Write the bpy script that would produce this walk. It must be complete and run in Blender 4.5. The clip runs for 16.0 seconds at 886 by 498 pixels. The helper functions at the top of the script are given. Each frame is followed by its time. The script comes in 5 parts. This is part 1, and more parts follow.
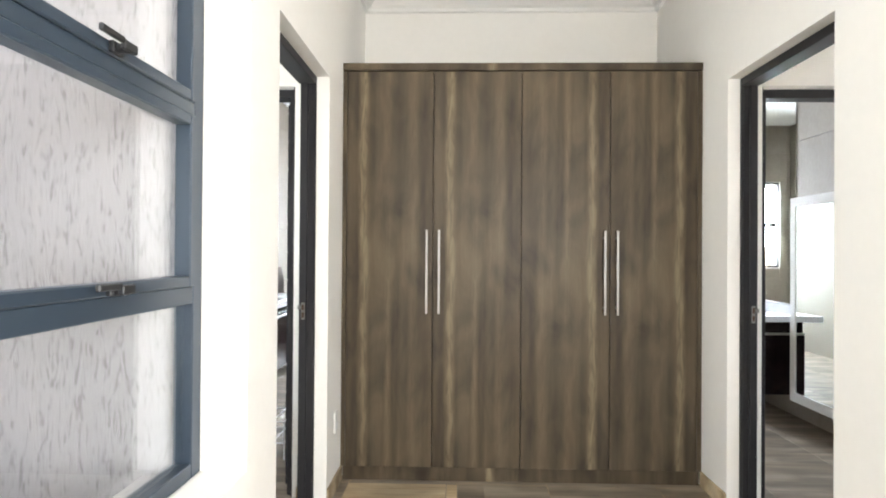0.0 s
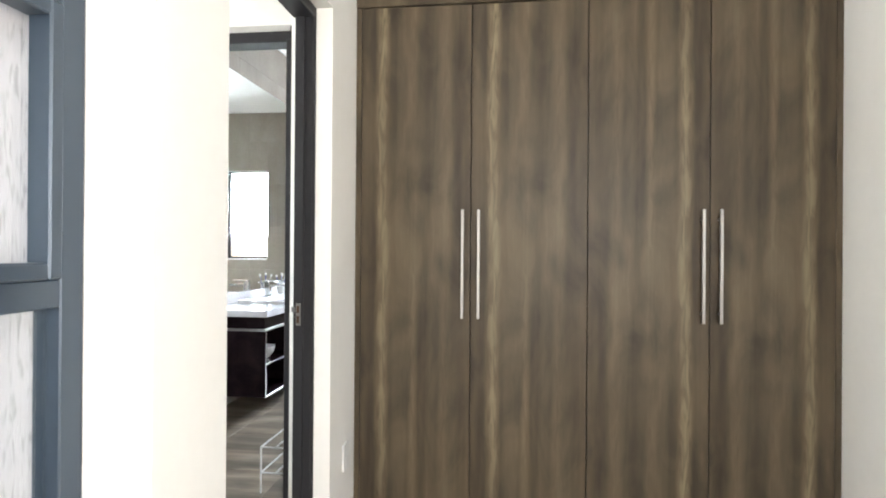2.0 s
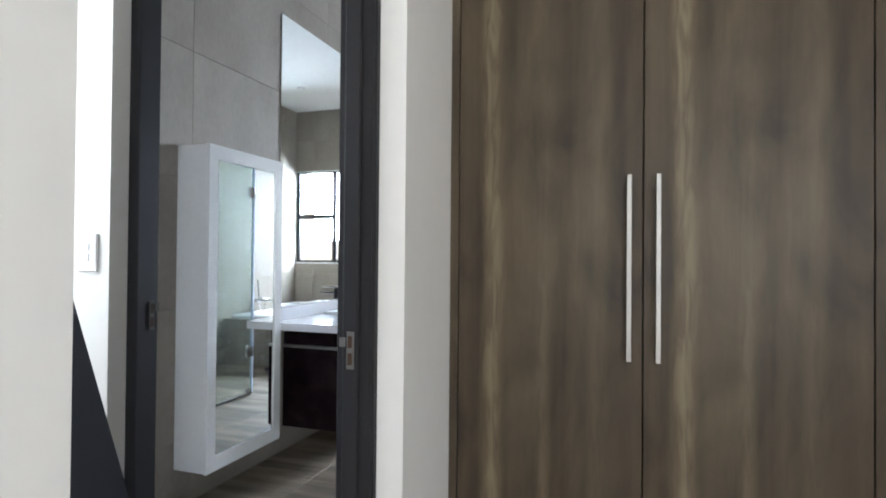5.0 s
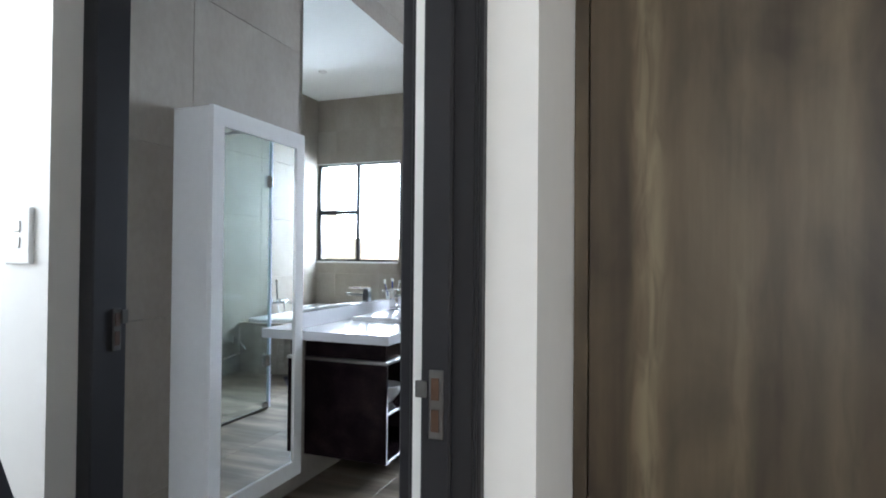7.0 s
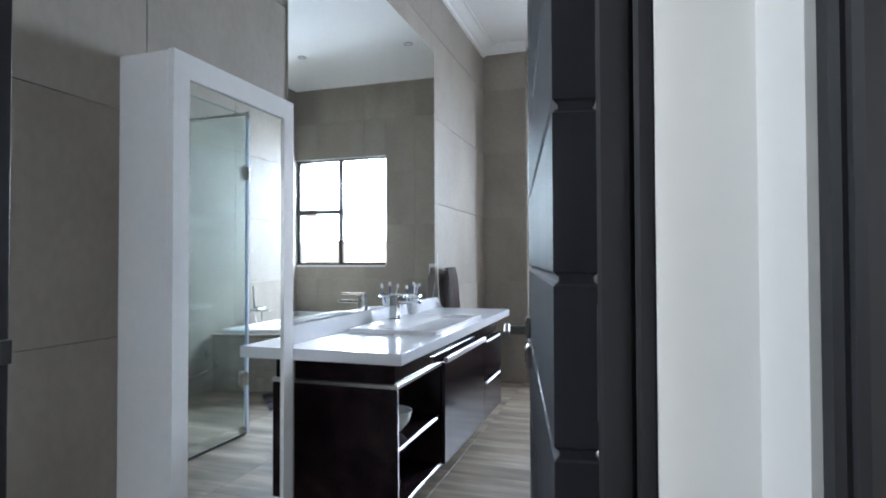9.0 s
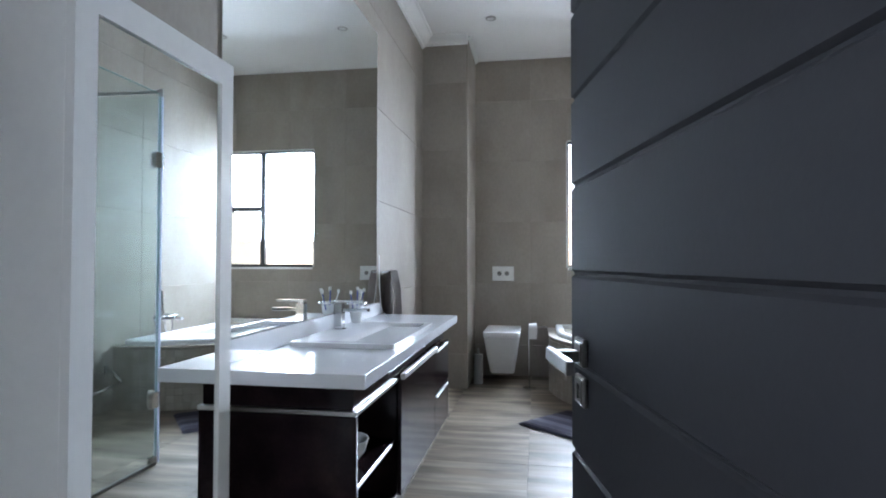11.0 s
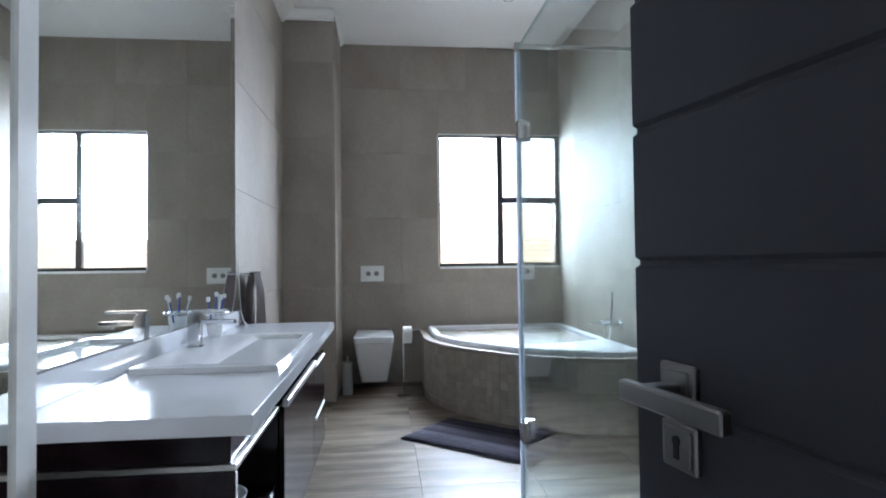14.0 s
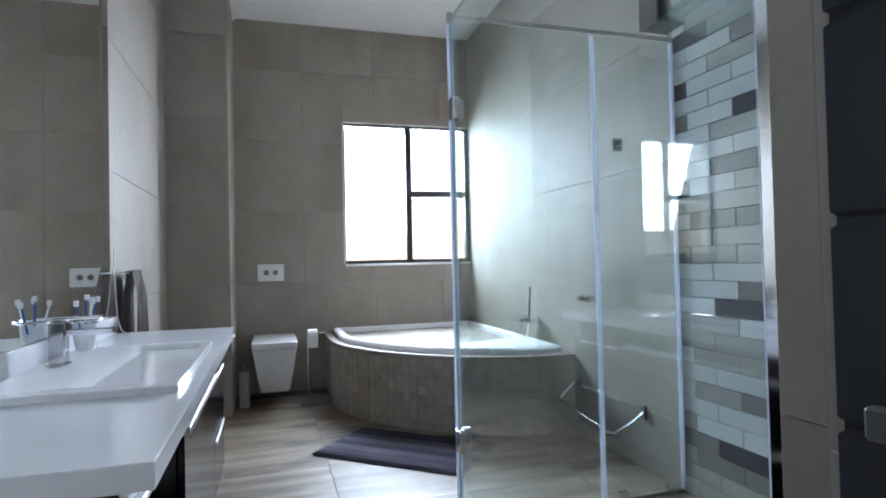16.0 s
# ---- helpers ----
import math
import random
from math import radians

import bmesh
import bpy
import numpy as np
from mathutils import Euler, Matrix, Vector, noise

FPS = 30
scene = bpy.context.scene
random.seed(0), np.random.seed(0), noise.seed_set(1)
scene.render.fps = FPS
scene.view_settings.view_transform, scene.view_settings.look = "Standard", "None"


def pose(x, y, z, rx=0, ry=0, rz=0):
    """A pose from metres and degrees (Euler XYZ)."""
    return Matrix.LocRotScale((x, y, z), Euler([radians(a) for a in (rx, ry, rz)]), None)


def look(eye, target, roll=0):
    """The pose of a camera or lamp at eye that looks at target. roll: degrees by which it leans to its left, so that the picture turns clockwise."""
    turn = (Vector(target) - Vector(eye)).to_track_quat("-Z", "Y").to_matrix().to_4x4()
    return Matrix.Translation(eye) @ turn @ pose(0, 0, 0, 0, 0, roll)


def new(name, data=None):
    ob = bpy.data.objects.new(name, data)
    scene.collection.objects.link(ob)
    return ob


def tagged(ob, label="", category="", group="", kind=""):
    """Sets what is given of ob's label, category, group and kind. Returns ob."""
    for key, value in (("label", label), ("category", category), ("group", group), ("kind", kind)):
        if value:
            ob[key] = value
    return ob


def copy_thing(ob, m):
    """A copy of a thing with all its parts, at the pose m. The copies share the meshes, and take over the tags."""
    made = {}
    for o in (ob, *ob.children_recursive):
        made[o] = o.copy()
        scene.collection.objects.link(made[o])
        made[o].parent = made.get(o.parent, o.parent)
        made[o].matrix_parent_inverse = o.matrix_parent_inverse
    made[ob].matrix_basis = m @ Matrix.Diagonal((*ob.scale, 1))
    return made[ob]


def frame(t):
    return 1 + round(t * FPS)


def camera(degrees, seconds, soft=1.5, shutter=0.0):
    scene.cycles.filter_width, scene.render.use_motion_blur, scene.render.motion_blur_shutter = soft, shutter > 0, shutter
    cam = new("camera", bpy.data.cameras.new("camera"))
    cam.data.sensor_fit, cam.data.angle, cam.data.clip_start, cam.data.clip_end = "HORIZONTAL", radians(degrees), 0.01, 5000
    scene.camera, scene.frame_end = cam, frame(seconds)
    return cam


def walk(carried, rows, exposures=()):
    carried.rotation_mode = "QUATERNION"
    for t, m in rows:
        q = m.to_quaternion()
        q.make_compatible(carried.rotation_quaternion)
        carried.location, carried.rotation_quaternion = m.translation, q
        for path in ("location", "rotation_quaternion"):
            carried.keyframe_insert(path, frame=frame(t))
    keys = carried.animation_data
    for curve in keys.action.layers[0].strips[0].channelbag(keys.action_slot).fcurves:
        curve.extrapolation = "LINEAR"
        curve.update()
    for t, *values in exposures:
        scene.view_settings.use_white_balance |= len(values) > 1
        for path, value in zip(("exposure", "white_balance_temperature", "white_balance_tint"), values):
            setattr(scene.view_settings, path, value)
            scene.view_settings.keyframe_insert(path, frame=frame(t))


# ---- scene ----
cam = camera(75.7, 16.0, soft=1.9)
PATH = [
    (0, (-0.092, -0.111, 1.287), (-0.146, 1.888, 1.3), 0.4),
    (0.5, (-0.091, 0.073, 1.278), (-0.172, 2.071, 1.269), 0.4),
    (1, (-0.072, 0.268, 1.276), (-0.199, 2.264, 1.254), 0.4),
    (1.5, (-0.08, 0.452, 1.255), (-0.249, 2.444, 1.24), 0.3),
    (2, (-0.054, 0.627, 1.24), (-0.297, 2.612, 1.244), 0.4),
    (2.5, (-0.084, 0.789, 1.221), (-0.362, 2.769, 1.239), 0.4),
    (3, (-0.097, 0.95, 1.218), (-0.443, 2.92, 1.238), 0.5),
    (3.5, (-0.106, 1.094, 1.204), (-0.537, 3.047, 1.23), 0.5),
    (4, (-0.137, 1.252, 1.208), (-0.649, 3.185, 1.237), 0.5),
    (6.5, (-0.522, 1.963, 1.193), (-1.226, 3.835, 1.211), 0.5),
    (7, (-0.619, 2.073, 1.172), (-1.312, 3.949, 1.199), 0.5),
    (7.5, (-0.734, 2.189, 1.172), (-1.414, 4.07, 1.197), 0.4),
    (8, (-0.82, 2.302, 1.163), (-1.492, 4.186, 1.192), 0.1),
    (10.5, (-1.178, 2.706, 1.141), (-1.589, 4.662, 1.192), 0.1),
    (11, (-1.242, 2.761, 1.148), (-1.568, 4.733, 1.197), 0.1),
    (11.5, (-1.315, 2.812, 1.145), (-1.55, 4.798, 1.198), -0.2),
    (12, (-1.367, 2.864, 1.141), (-1.507, 4.859, 1.194), -0.3),
    (12.5, (-1.411, 2.932, 1.137), (-1.453, 4.931, 1.19), -0.5),
    (13, (-1.438, 3.016, 1.138), (-1.394, 5.014, 1.189), -0.6),
    (13.5, (-1.462, 3.087, 1.134), (-1.332, 5.083, 1.185), -0.7),
    (14, (-1.472, 3.155, 1.132), (-1.267, 5.144, 1.182), -0.7),
    (14.5, (-1.495, 3.255, 1.126), (-1.204, 5.233, 1.177), -0.9),
    (15, (-1.532, 3.338, 1.125), (-1.14, 5.299, 1.172), -1.0),
    (15.5, (-1.575, 3.4, 1.121), (-1.083, 5.338, 1.164), -1.2),
    (16, (-1.586, 3.465, 1.106), (-1.007, 5.379, 1.149), -1.3),
]
walk(cam, [(t, look(eye, target, roll)) for t, eye, target, roll in PATH],
     exposures=[(0.0, 2.62, 6550, 10), (2.5, 2.6, 6500, 10), (4.0, 2.22, 6150, 10), (6.5, 1.72, 6000, 10), (8.0, 1.75, 5950, 10), (10.5, 1.64, 5850, 10), (12.5, 1.52, 5850, 10), (16.0, 1.57, 5850, 10)])

# ---------------------------------------------------------------- light
world = bpy.data.worlds.new("world")
scene.world = world
world.use_nodes = True
wn = world.node_tree.nodes
sky = wn.new("ShaderNodeTexSky")
sky.sky_type = "NISHITA"
sky.sun_disc = False
sky.dust_density = 7.0
sky.sun_elevation = radians(58)
sky.sun_rotation = radians(200)
wn["Background"].inputs["Strength"].default_value = 0.15
world.node_tree.links.new(sky.outputs[0], wn["Background"].inputs["Color"])
sun_data = bpy.data.lights.new("sun", "SUN")
sun_data.energy, sun_data.angle, sun_data.color = 5.0, radians(0.5), (1.0, 0.95, 0.88)
sun = new("sun", sun_data)
sun.matrix_world = look((0, 0, 20), (4.2, 11.8, 0.0))


def window_light(name, place, target, width, height, watts, color=(0.93, 0.97, 1.0), spread=180):
    """Daylight of a window, seen or added, as an area lamp at its opening."""
    data = bpy.data.lights.new(name, "AREA")
    data.shape, data.size, data.size_y, data.energy, data.color = "RECTANGLE", width, height, watts, color
    data.spread = radians(spread)
    ob = new(name, data)
    ob.matrix_world = look(place, target)
    return ob


COOL = (0.83, 0.92, 1.05)
window_light("window_light_bath", (-0.36, 9.25, 2.12), (-0.62, 5.0, 0.30), 1.45, 1.50, 122, COOL, 150)
window_light("window_light_bath_right", (0.95, 8.93, 1.76), (0.95, 5.0, 0.50), 0.95, 1.15, 57, COOL, 140)
window_light("window_light_corridor", (-1.02, 0.53, 1.50), (2.0, 0.7, 1.2), 0.58, 1.70, 4.5)
# window behind the start, never in view, added to light the corridor
window_light("window_light_behind", (0.25, -4.05, 1.65), (0.25, 0.0, 1.5), 1.50, 1.40, 5, (1.0, 0.97, 0.93))
# right-hand window out of view, added to brighten the left corridor wall
window_light("window_light_side", (1.35, -1.2, 1.5), (-1.0, 0.9, 1.3), 1.60, 1.70, 16.0, (0.98, 0.99, 1.0), 130)
# unseen lobby window, added to brighten the lobby walls
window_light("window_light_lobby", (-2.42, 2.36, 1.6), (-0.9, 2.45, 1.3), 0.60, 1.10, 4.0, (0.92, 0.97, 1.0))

# ---------------------------------------------------------------- materials


def material(name, rough=0.5, metal=0.0):
    m = bpy.data.materials.new(name)
    m.use_nodes = True
    b = m.node_tree.nodes["Principled BSDF"]
    b.inputs["Roughness"].default_value, b.inputs["Metallic"].default_value = rough, metal
    b.inputs["Specular IOR Level"].default_value = 0.2 if "charcoal" in name else 0.3 if "tile" in name else 0.2 if "laminate" in name else 0.22 if "wenge" in name else 0.5
    return m, m.node_tree.nodes, m.node_tree.links, b


def noise_of(nodes, links, scale, stretch=(1, 1, 1), detail=4.0, space="Object", offset=None):
    tc = nodes.new("ShaderNodeTexCoord")
    mp = nodes.new("ShaderNodeMapping")
    mp.inputs["Scale"].default_value = stretch
    links.new(tc.outputs[space], mp.inputs["Vector"])
    if offset is not None:
        links.new(offset, mp.inputs["Location"])
    n = nodes.new("ShaderNodeTexNoise")
    n.inputs["Scale"].default_value, n.inputs["Detail"].default_value = scale, detail
    links.new(mp.outputs[0], n.inputs["Vector"])
    return n


def ramp_of(nodes, links, source, stops):
    r = nodes.new("ShaderNodeValToRGB")
    while len(r.color_ramp.elements) < len(stops):
        r.color_ramp.elements.new(0.5)
    for e, (p, c) in zip(r.color_ramp.elements, stops):
        e.position, e.color = p, (*c, 1)
    links.new(source, r.inputs[0])
    return r


def mixed(nodes, links, a, b, fac, mode="MIX"):
    n = nodes.new("ShaderNodeMix")
    n.data_type, n.blend_type = "RGBA", mode
    for value, socket in ((fac, n.inputs[0]), (a, n.inputs[6]), (b, n.inputs[7])):
        if hasattr(value, "links"):
            links.new(value, socket)
        elif isinstance(value, tuple):
            socket.default_value = (*value, 1)
        else:
            socket.default_value = value
    return n.outputs[2]


def bump_of(nodes, links, bsdf, source, strength, distance=0.01):
    n = nodes.new("ShaderNodeBump")
    n.inputs["Strength"].default_value, n.inputs["Distance"].default_value = strength, distance
    links.new(source, n.inputs["Height"])
    links.new(n.outputs[0], bsdf.inputs["Normal"])


def mottled(name, c1, c2, rough=0.5, metal=0.0, big=1.5, fine=60.0, relief=0.05, stretch=(1, 1, 1), per_object=0.0, grain=0.015):
    """A surface that varies slowly between two colours, with fine relief and uneven gloss."""
    m, nodes, links, b = material(name, rough, metal)
    offset = None
    if per_object:
        info = nodes.new("ShaderNodeObjectInfo")
        mul = nodes.new("ShaderNodeMath")
        mul.operation = "MULTIPLY"
        mul.inputs[1].default_value = 40.0
        links.new(info.outputs["Random"], mul.inputs[0])
        offset = mul.outputs[0]
    n1 = noise_of(nodes, links, big, stretch, 5.0, offset=offset)
    n2 = noise_of(nodes, links, fine, stretch, 3.0, offset=offset)
    r = ramp_of(nodes, links, n1.outputs[0], [(0.3, c1), (0.7, c2)])
    speck = ramp_of(nodes, links, n2.outputs[0], [(0.3, (1 - grain,) * 3), (0.7, (1 + grain,) * 3)])
    col = mixed(nodes, links, r.outputs[0], speck.outputs[0], 1.0, "MULTIPLY")
    if per_object:
        var = ramp_of(nodes, links, info.outputs["Random"], [(0.0, (1 - per_object,) * 3), (1.0, (1 + per_object,) * 3)])
        col = mixed(nodes, links, col, var.outputs[0], 1.0, "MULTIPLY")
    links.new(col, b.inputs["Base Color"])
    rr = nodes.new("ShaderNodeMapRange")
    rr.inputs[3].default_value, rr.inputs[4].default_value = max(0.02, rough * 0.8), min(1.0, rough * 1.2)
    links.new(n1.outputs[0], rr.inputs[0])
    links.new(rr.outputs[0], b.inputs["Roughness"])
    if relief:
        bump_of(nodes, links, b, n2.outputs[0], relief, 0.004)
    return m


def wood(name, dark, mid, light, scale=1.0, axis="z", rough=0.45, per_object=0.0, warp=0.35, accent=0.0):
    """Streaked wood grain along one axis, with smoky blotches and, if asked, pale heartwood streaks."""
    m, nodes, links, b = material(name, rough)

    def along(wide, far):
        return {"x": (far, wide, wide), "y": (wide, far, wide), "z": (wide, wide, far)}[axis]
    offset = None
    if per_object:
        info = nodes.new("ShaderNodeObjectInfo")
        mul = nodes.new("ShaderNodeMath")
        mul.operation = "MULTIPLY"
        mul.inputs[1].default_value = 30.0
        links.new(info.outputs["Random"], mul.inputs[0])
        offset = mul.outputs[0]
    n1 = noise_of(nodes, links, scale * 1.6, along(4.0, 0.30), 6.0, offset=offset)
    n1.inputs["Distortion"].default_value = warp
    n2 = noise_of(nodes, links, scale * 2.0, along(30, 0.8), 4.0, offset=offset)
    n3 = noise_of(nodes, links, scale * 2.1, along(2.0, 0.75), 6.0, offset=offset)
    n3.inputs["Distortion"].default_value = warp
    r = ramp_of(nodes, links, n1.outputs[0], [(0.30, dark), (0.5, mid), (0.72, light)])
    f = ramp_of(nodes, links, n2.outputs[0], [(0.3, (0.86, 0.855, 0.85)), (0.7, (1.09, 1.09, 1.09))])
    g = ramp_of(nodes, links, n3.outputs[0], [(0.36, (0.70, 0.69, 0.70)), (0.5, (0.98, 0.98, 0.98)), (0.64, (1.28, 1.27, 1.25))])
    col = mixed(nodes, links, r.outputs[0], f.outputs[0], 1.0, "MULTIPLY")
    col = mixed(nodes, links, col, g.outputs[0], 1.0, "MULTIPLY")
    if accent:
        n6 = noise_of(nodes, links, scale * 16.0, along(3.2, 0.45), 7.0, offset=offset)
        speck = ramp_of(nodes, links, n6.outputs[0], [(0.34, (0.90, 0.895, 0.89)), (0.5, (1.0, 1.0, 1.0)), (0.66, (1.08, 1.08, 1.075))])
        col = mixed(nodes, links, col, speck.outputs[0], 1.0, "MULTIPLY")
        n4 = noise_of(nodes, links, scale * 2.0, along(4.4, 0.07), 3.0, offset=offset)
        n5 = noise_of(nodes, links, scale * 5.0, along(9.0, 1.1), 5.0, offset=offset)
        n5.inputs["Distortion"].default_value = 1.2
        streak = ramp_of(nodes, links, n4.outputs[0], [(0.52, (0, 0, 0)), (0.64, (1, 1, 1))])
        broken = ramp_of(nodes, links, n5.outputs[0], [(0.30, (0, 0, 0)), (0.56, (accent,) * 3)])
        fac = mixed(nodes, links, streak.outputs[0], broken.outputs[0], 1.0, "MULTIPLY")
        col = mixed(nodes, links, col, tuple(v * 1.2 for v in light), fac)
    links.new(col, b.inputs["Base Color"])
    bump_of(nodes, links, b, n2.outputs[0], 0.08, 0.002)
    return m


def clear_glass(name, tint, strength=1.0):
    """Thin clear sheet: what is behind shows tinted, the surface reflects by its gloss."""
    m = bpy.data.materials.new(name)
    m.use_nodes = True
    nodes, links = m.node_tree.nodes, m.node_tree.links
    nodes.remove(nodes["Principled BSDF"])
    t, g, f, mix, power, scale = (nodes.new("ShaderNode" + k) for k in ("BsdfTransparent", "BsdfGlossy", "LayerWeight", "MixShader", "Math", "Math"))
    t.inputs[0].default_value = (*tint, 1)
    g.inputs["Roughness"].default_value = 0.01
    g.inputs["Color"].default_value = (0.95, 0.98, 1.0, 1)
    f.inputs["Blend"].default_value = 0.5
    power.operation, power.inputs[1].default_value = "POWER", 4.0
    scale.operation, scale.inputs[1].default_value, scale.inputs[2].default_value = "MULTIPLY_ADD", 0.80 * strength, 0.04 * strength
    links.new(f.outputs["Facing"], power.inputs[0])
    links.new(power.outputs[0], scale.inputs[0])
    links.new(scale.outputs[0], mix.inputs[0])
    links.new(t.outputs[0], mix.inputs[1])
    links.new(g.outputs[0], mix.inputs[2])
    links.new(mix.outputs[0], nodes["Material Output"].inputs["Surface"])
    return m


WALL = mottled("white_plaster", (0.80, 0.79, 0.76), (0.83, 0.82, 0.79), 0.6, big=0.8, fine=25, relief=0.02, grain=0.01)
CEIL = mottled("ceiling_paint", (0.80, 0.80, 0.78), (0.84, 0.84, 0.83), 0.8, big=0.7, fine=80, relief=0.03)
TILE = mottled("beige_wall_tile", (0.284, 0.250, 0.210), (0.374, 0.336, 0.288), 0.62, big=2.2, fine=45, relief=0.03, stretch=(1.0, 1.0, 0.6), per_object=0.014, grain=0.05)
GROUT = mottled("grout", (0.26, 0.233, 0.19), (0.30, 0.27, 0.222), 0.8, fine=60)
FLOORTILE = wood("wood_look_floor_tile", (0.128, 0.101, 0.073), (0.213, 0.175, 0.131), (0.298, 0.256, 0.200), 1.6, "x", 0.50, per_object=1)
CORRFLOOR = wood("corridor_floor_tile", (0.38, 0.29, 0.18), (0.50, 0.40, 0.26), (0.60, 0.50, 0.35), 1.2, "x", 0.25, per_object=1)


def printed_laminate(name, dark, mid, light, pale):
    """Smoky printed board: long soft bands, cloudy blotches and two crackled sapwood streaks; x runs across a door, z up it."""
    m, nodes, links, b = material(name, 0.42)
    b.inputs["Specular IOR Level"].default_value = 0.25

    def noise(scale, stretch, detail, warp=0.0):
        n = noise_of(nodes, links, scale, stretch, detail)
        n.inputs["Distortion"].default_value = warp
        return n.outputs[0]
    bands = noise(1.0, (9.0, 9.0, 0.34), 3.0, 0.25)
    clouds = noise(1.0, (6.5, 6.5, 2.3), 5.0, 0.8)
    grain = noise(1.0, (150.0, 150.0, 7.0), 3.0)
    flecks = noise(1.0, (38.0, 38.0, 9.0), 4.0, 0.6)
    col = ramp_of(nodes, links, bands, [(0.38, dark), (0.49, mid), (0.62, light)]).outputs[0]
    col = mixed(nodes, links, col, ramp_of(nodes, links, clouds, [(0.36, (0.70, 0.695, 0.71)), (0.5, (1.0, 0.995, 0.99)), (0.66, (1.28, 1.27, 1.24))]).outputs[0], 1.0, "MULTIPLY")
    col = mixed(nodes, links, col, ramp_of(nodes, links, flecks, [(0.3, (0.94, 0.94, 0.94)), (0.7, (1.06, 1.06, 1.06))]).outputs[0], 1.0, "MULTIPLY")
    col = mixed(nodes, links, col, ramp_of(nodes, links, grain, [(0.3, (0.96, 0.96, 0.96)), (0.7, (1.035, 1.035, 1.035))]).outputs[0], 1.0, "MULTIPLY")
    # the sapwood streaks, wandering a little and broken by crackle
    tc = nodes.new("ShaderNodeTexCoord")
    sep = nodes.new("ShaderNodeSeparateXYZ")
    links.new(tc.outputs["Object"], sep.inputs[0])
    sway = noise(1.0, (0.4, 0.4, 1.3), 2.0)
    crackle = noise(1.0, (48.0, 48.0, 7.0), 6.0, 0.9)
    breaks = noise(1.0, (7.0, 7.0, 1.1), 4.0, 0.5)
    for at, half, strength in ((0.094, 0.042, 1.0), (0.235, 0.030, 0.34), (0.375, 0.040, 0.26)):
        shift = nodes.new("ShaderNodeMath")
        shift.operation, shift.inputs[1].default_value, shift.inputs[2].default_value = "MULTIPLY_ADD", 0.05, -0.025 - at
        links.new(sway, shift.inputs[0])
        off = nodes.new("ShaderNodeMath")
        off.operation = "ADD"
        links.new(sep.outputs["X"], off.inputs[0])
        links.new(shift.outputs[0], off.inputs[1])
        dist = nodes.new("ShaderNodeMath")
        dist.operation = "ABSOLUTE"
        links.new(off.outputs[0], dist.inputs[0])
        fade = nodes.new("ShaderNodeMapRange")
        fade.interpolation_type = "SMOOTHSTEP"
        fade.inputs[1].default_value, fade.inputs[2].default_value, fade.inputs[3].default_value, fade.inputs[4].default_value = 0.0, half, strength, 0.0
        links.new(dist.outputs[0], fade.inputs[0])
        fac = mixed(nodes, links, fade.outputs[0], ramp_of(nodes, links, crackle, [(0.34, (0.35, 0.35, 0.35)), (0.62, (1, 1, 1))]).outputs[0], 1.0, "MULTIPLY")
        fac = mixed(nodes, links, fac, ramp_of(nodes, links, breaks, [(0.32, (0.35, 0.35, 0.35)), (0.52, (1, 1, 1))]).outputs[0], 1.0, "MULTIPLY")
        col = mixed(nodes, links, col, pale, fac)
    links.new(col, b.inputs["Base Color"])
    bump_of(nodes, links, b, grain, 0.06, 0.002)
    return m


WOOD = printed_laminate("grey_brown_wood_laminate", (0.052, 0.0382, 0.0245), (0.069, 0.0518, 0.0335), (0.093, 0.0725, 0.0475), (0.222, 0.178, 0.111))
DARKPAINT = mottled("charcoal_paint", (0.033, 0.033, 0.040), (0.040, 0.040, 0.047), 0.6, big=2, fine=120, relief=0.05)
FRAMEPAINT = mottled("charcoal_frame_paint", (0.022, 0.021, 0.023), (0.028, 0.027, 0.029), 0.5, big=2, fine=120, relief=0.05)
HANDLE = mottled("satin_handle_steel", (0.33, 0.32, 0.305), (0.39, 0.38, 0.365), 0.44, 1.0, big=6, fine=200, relief=0.03)
BLUEALU = mottled("blue_grey_aluminium", (0.031, 0.046, 0.066), (0.039, 0.056, 0.078), 0.34, 0.2, big=1.5, fine=150, relief=0.02)
DARKALU = mottled("dark_bronze_aluminium", (0.030, 0.030, 0.033), (0.042, 0.042, 0.046), 0.35, 0.3, fine=150, relief=0.02)
WENGE = wood("gloss_wenge", (0.010, 0.006, 0.008), (0.016, 0.010, 0.012), (0.026, 0.016, 0.017), 1.2, "y", 0.12)
QUARTZ = mottled("white_quartz", (0.70, 0.71, 0.74), (0.76, 0.77, 0.79), 0.10, big=3, fine=260, relief=0.0)
CERAMIC = mottled("white_ceramic", (0.78, 0.79, 0.80), (0.83, 0.83, 0.84), 0.08, big=2, fine=30, relief=0.0)
WHITELAC = mottled("white_lacquer", (0.77, 0.77, 0.765), (0.80, 0.80, 0.79), 0.08, big=2, fine=40, relief=0.0)
CHROME = mottled("chrome", (0.62, 0.63, 0.65), (0.72, 0.73, 0.75), 0.08, 1.0, big=4, fine=40, relief=0.0)
STEEL = mottled("brushed_steel", (0.44, 0.43, 0.41), (0.54, 0.53, 0.51), 0.34, 1.0, big=6, fine=200, relief=0.03)
ALU = mottled("satin_aluminium", (0.74, 0.74, 0.75), (0.80, 0.80, 0.81), 0.36, 1.0, big=6, fine=200, relief=0.02)
# darker copy of STEEL; the shade on the door handles is in its colour
DARKSTEEL = mottled("darkened_steel", (0.19, 0.183, 0.175), (0.25, 0.242, 0.233), 0.33, 1.0, big=6, fine=200, relief=0.03)
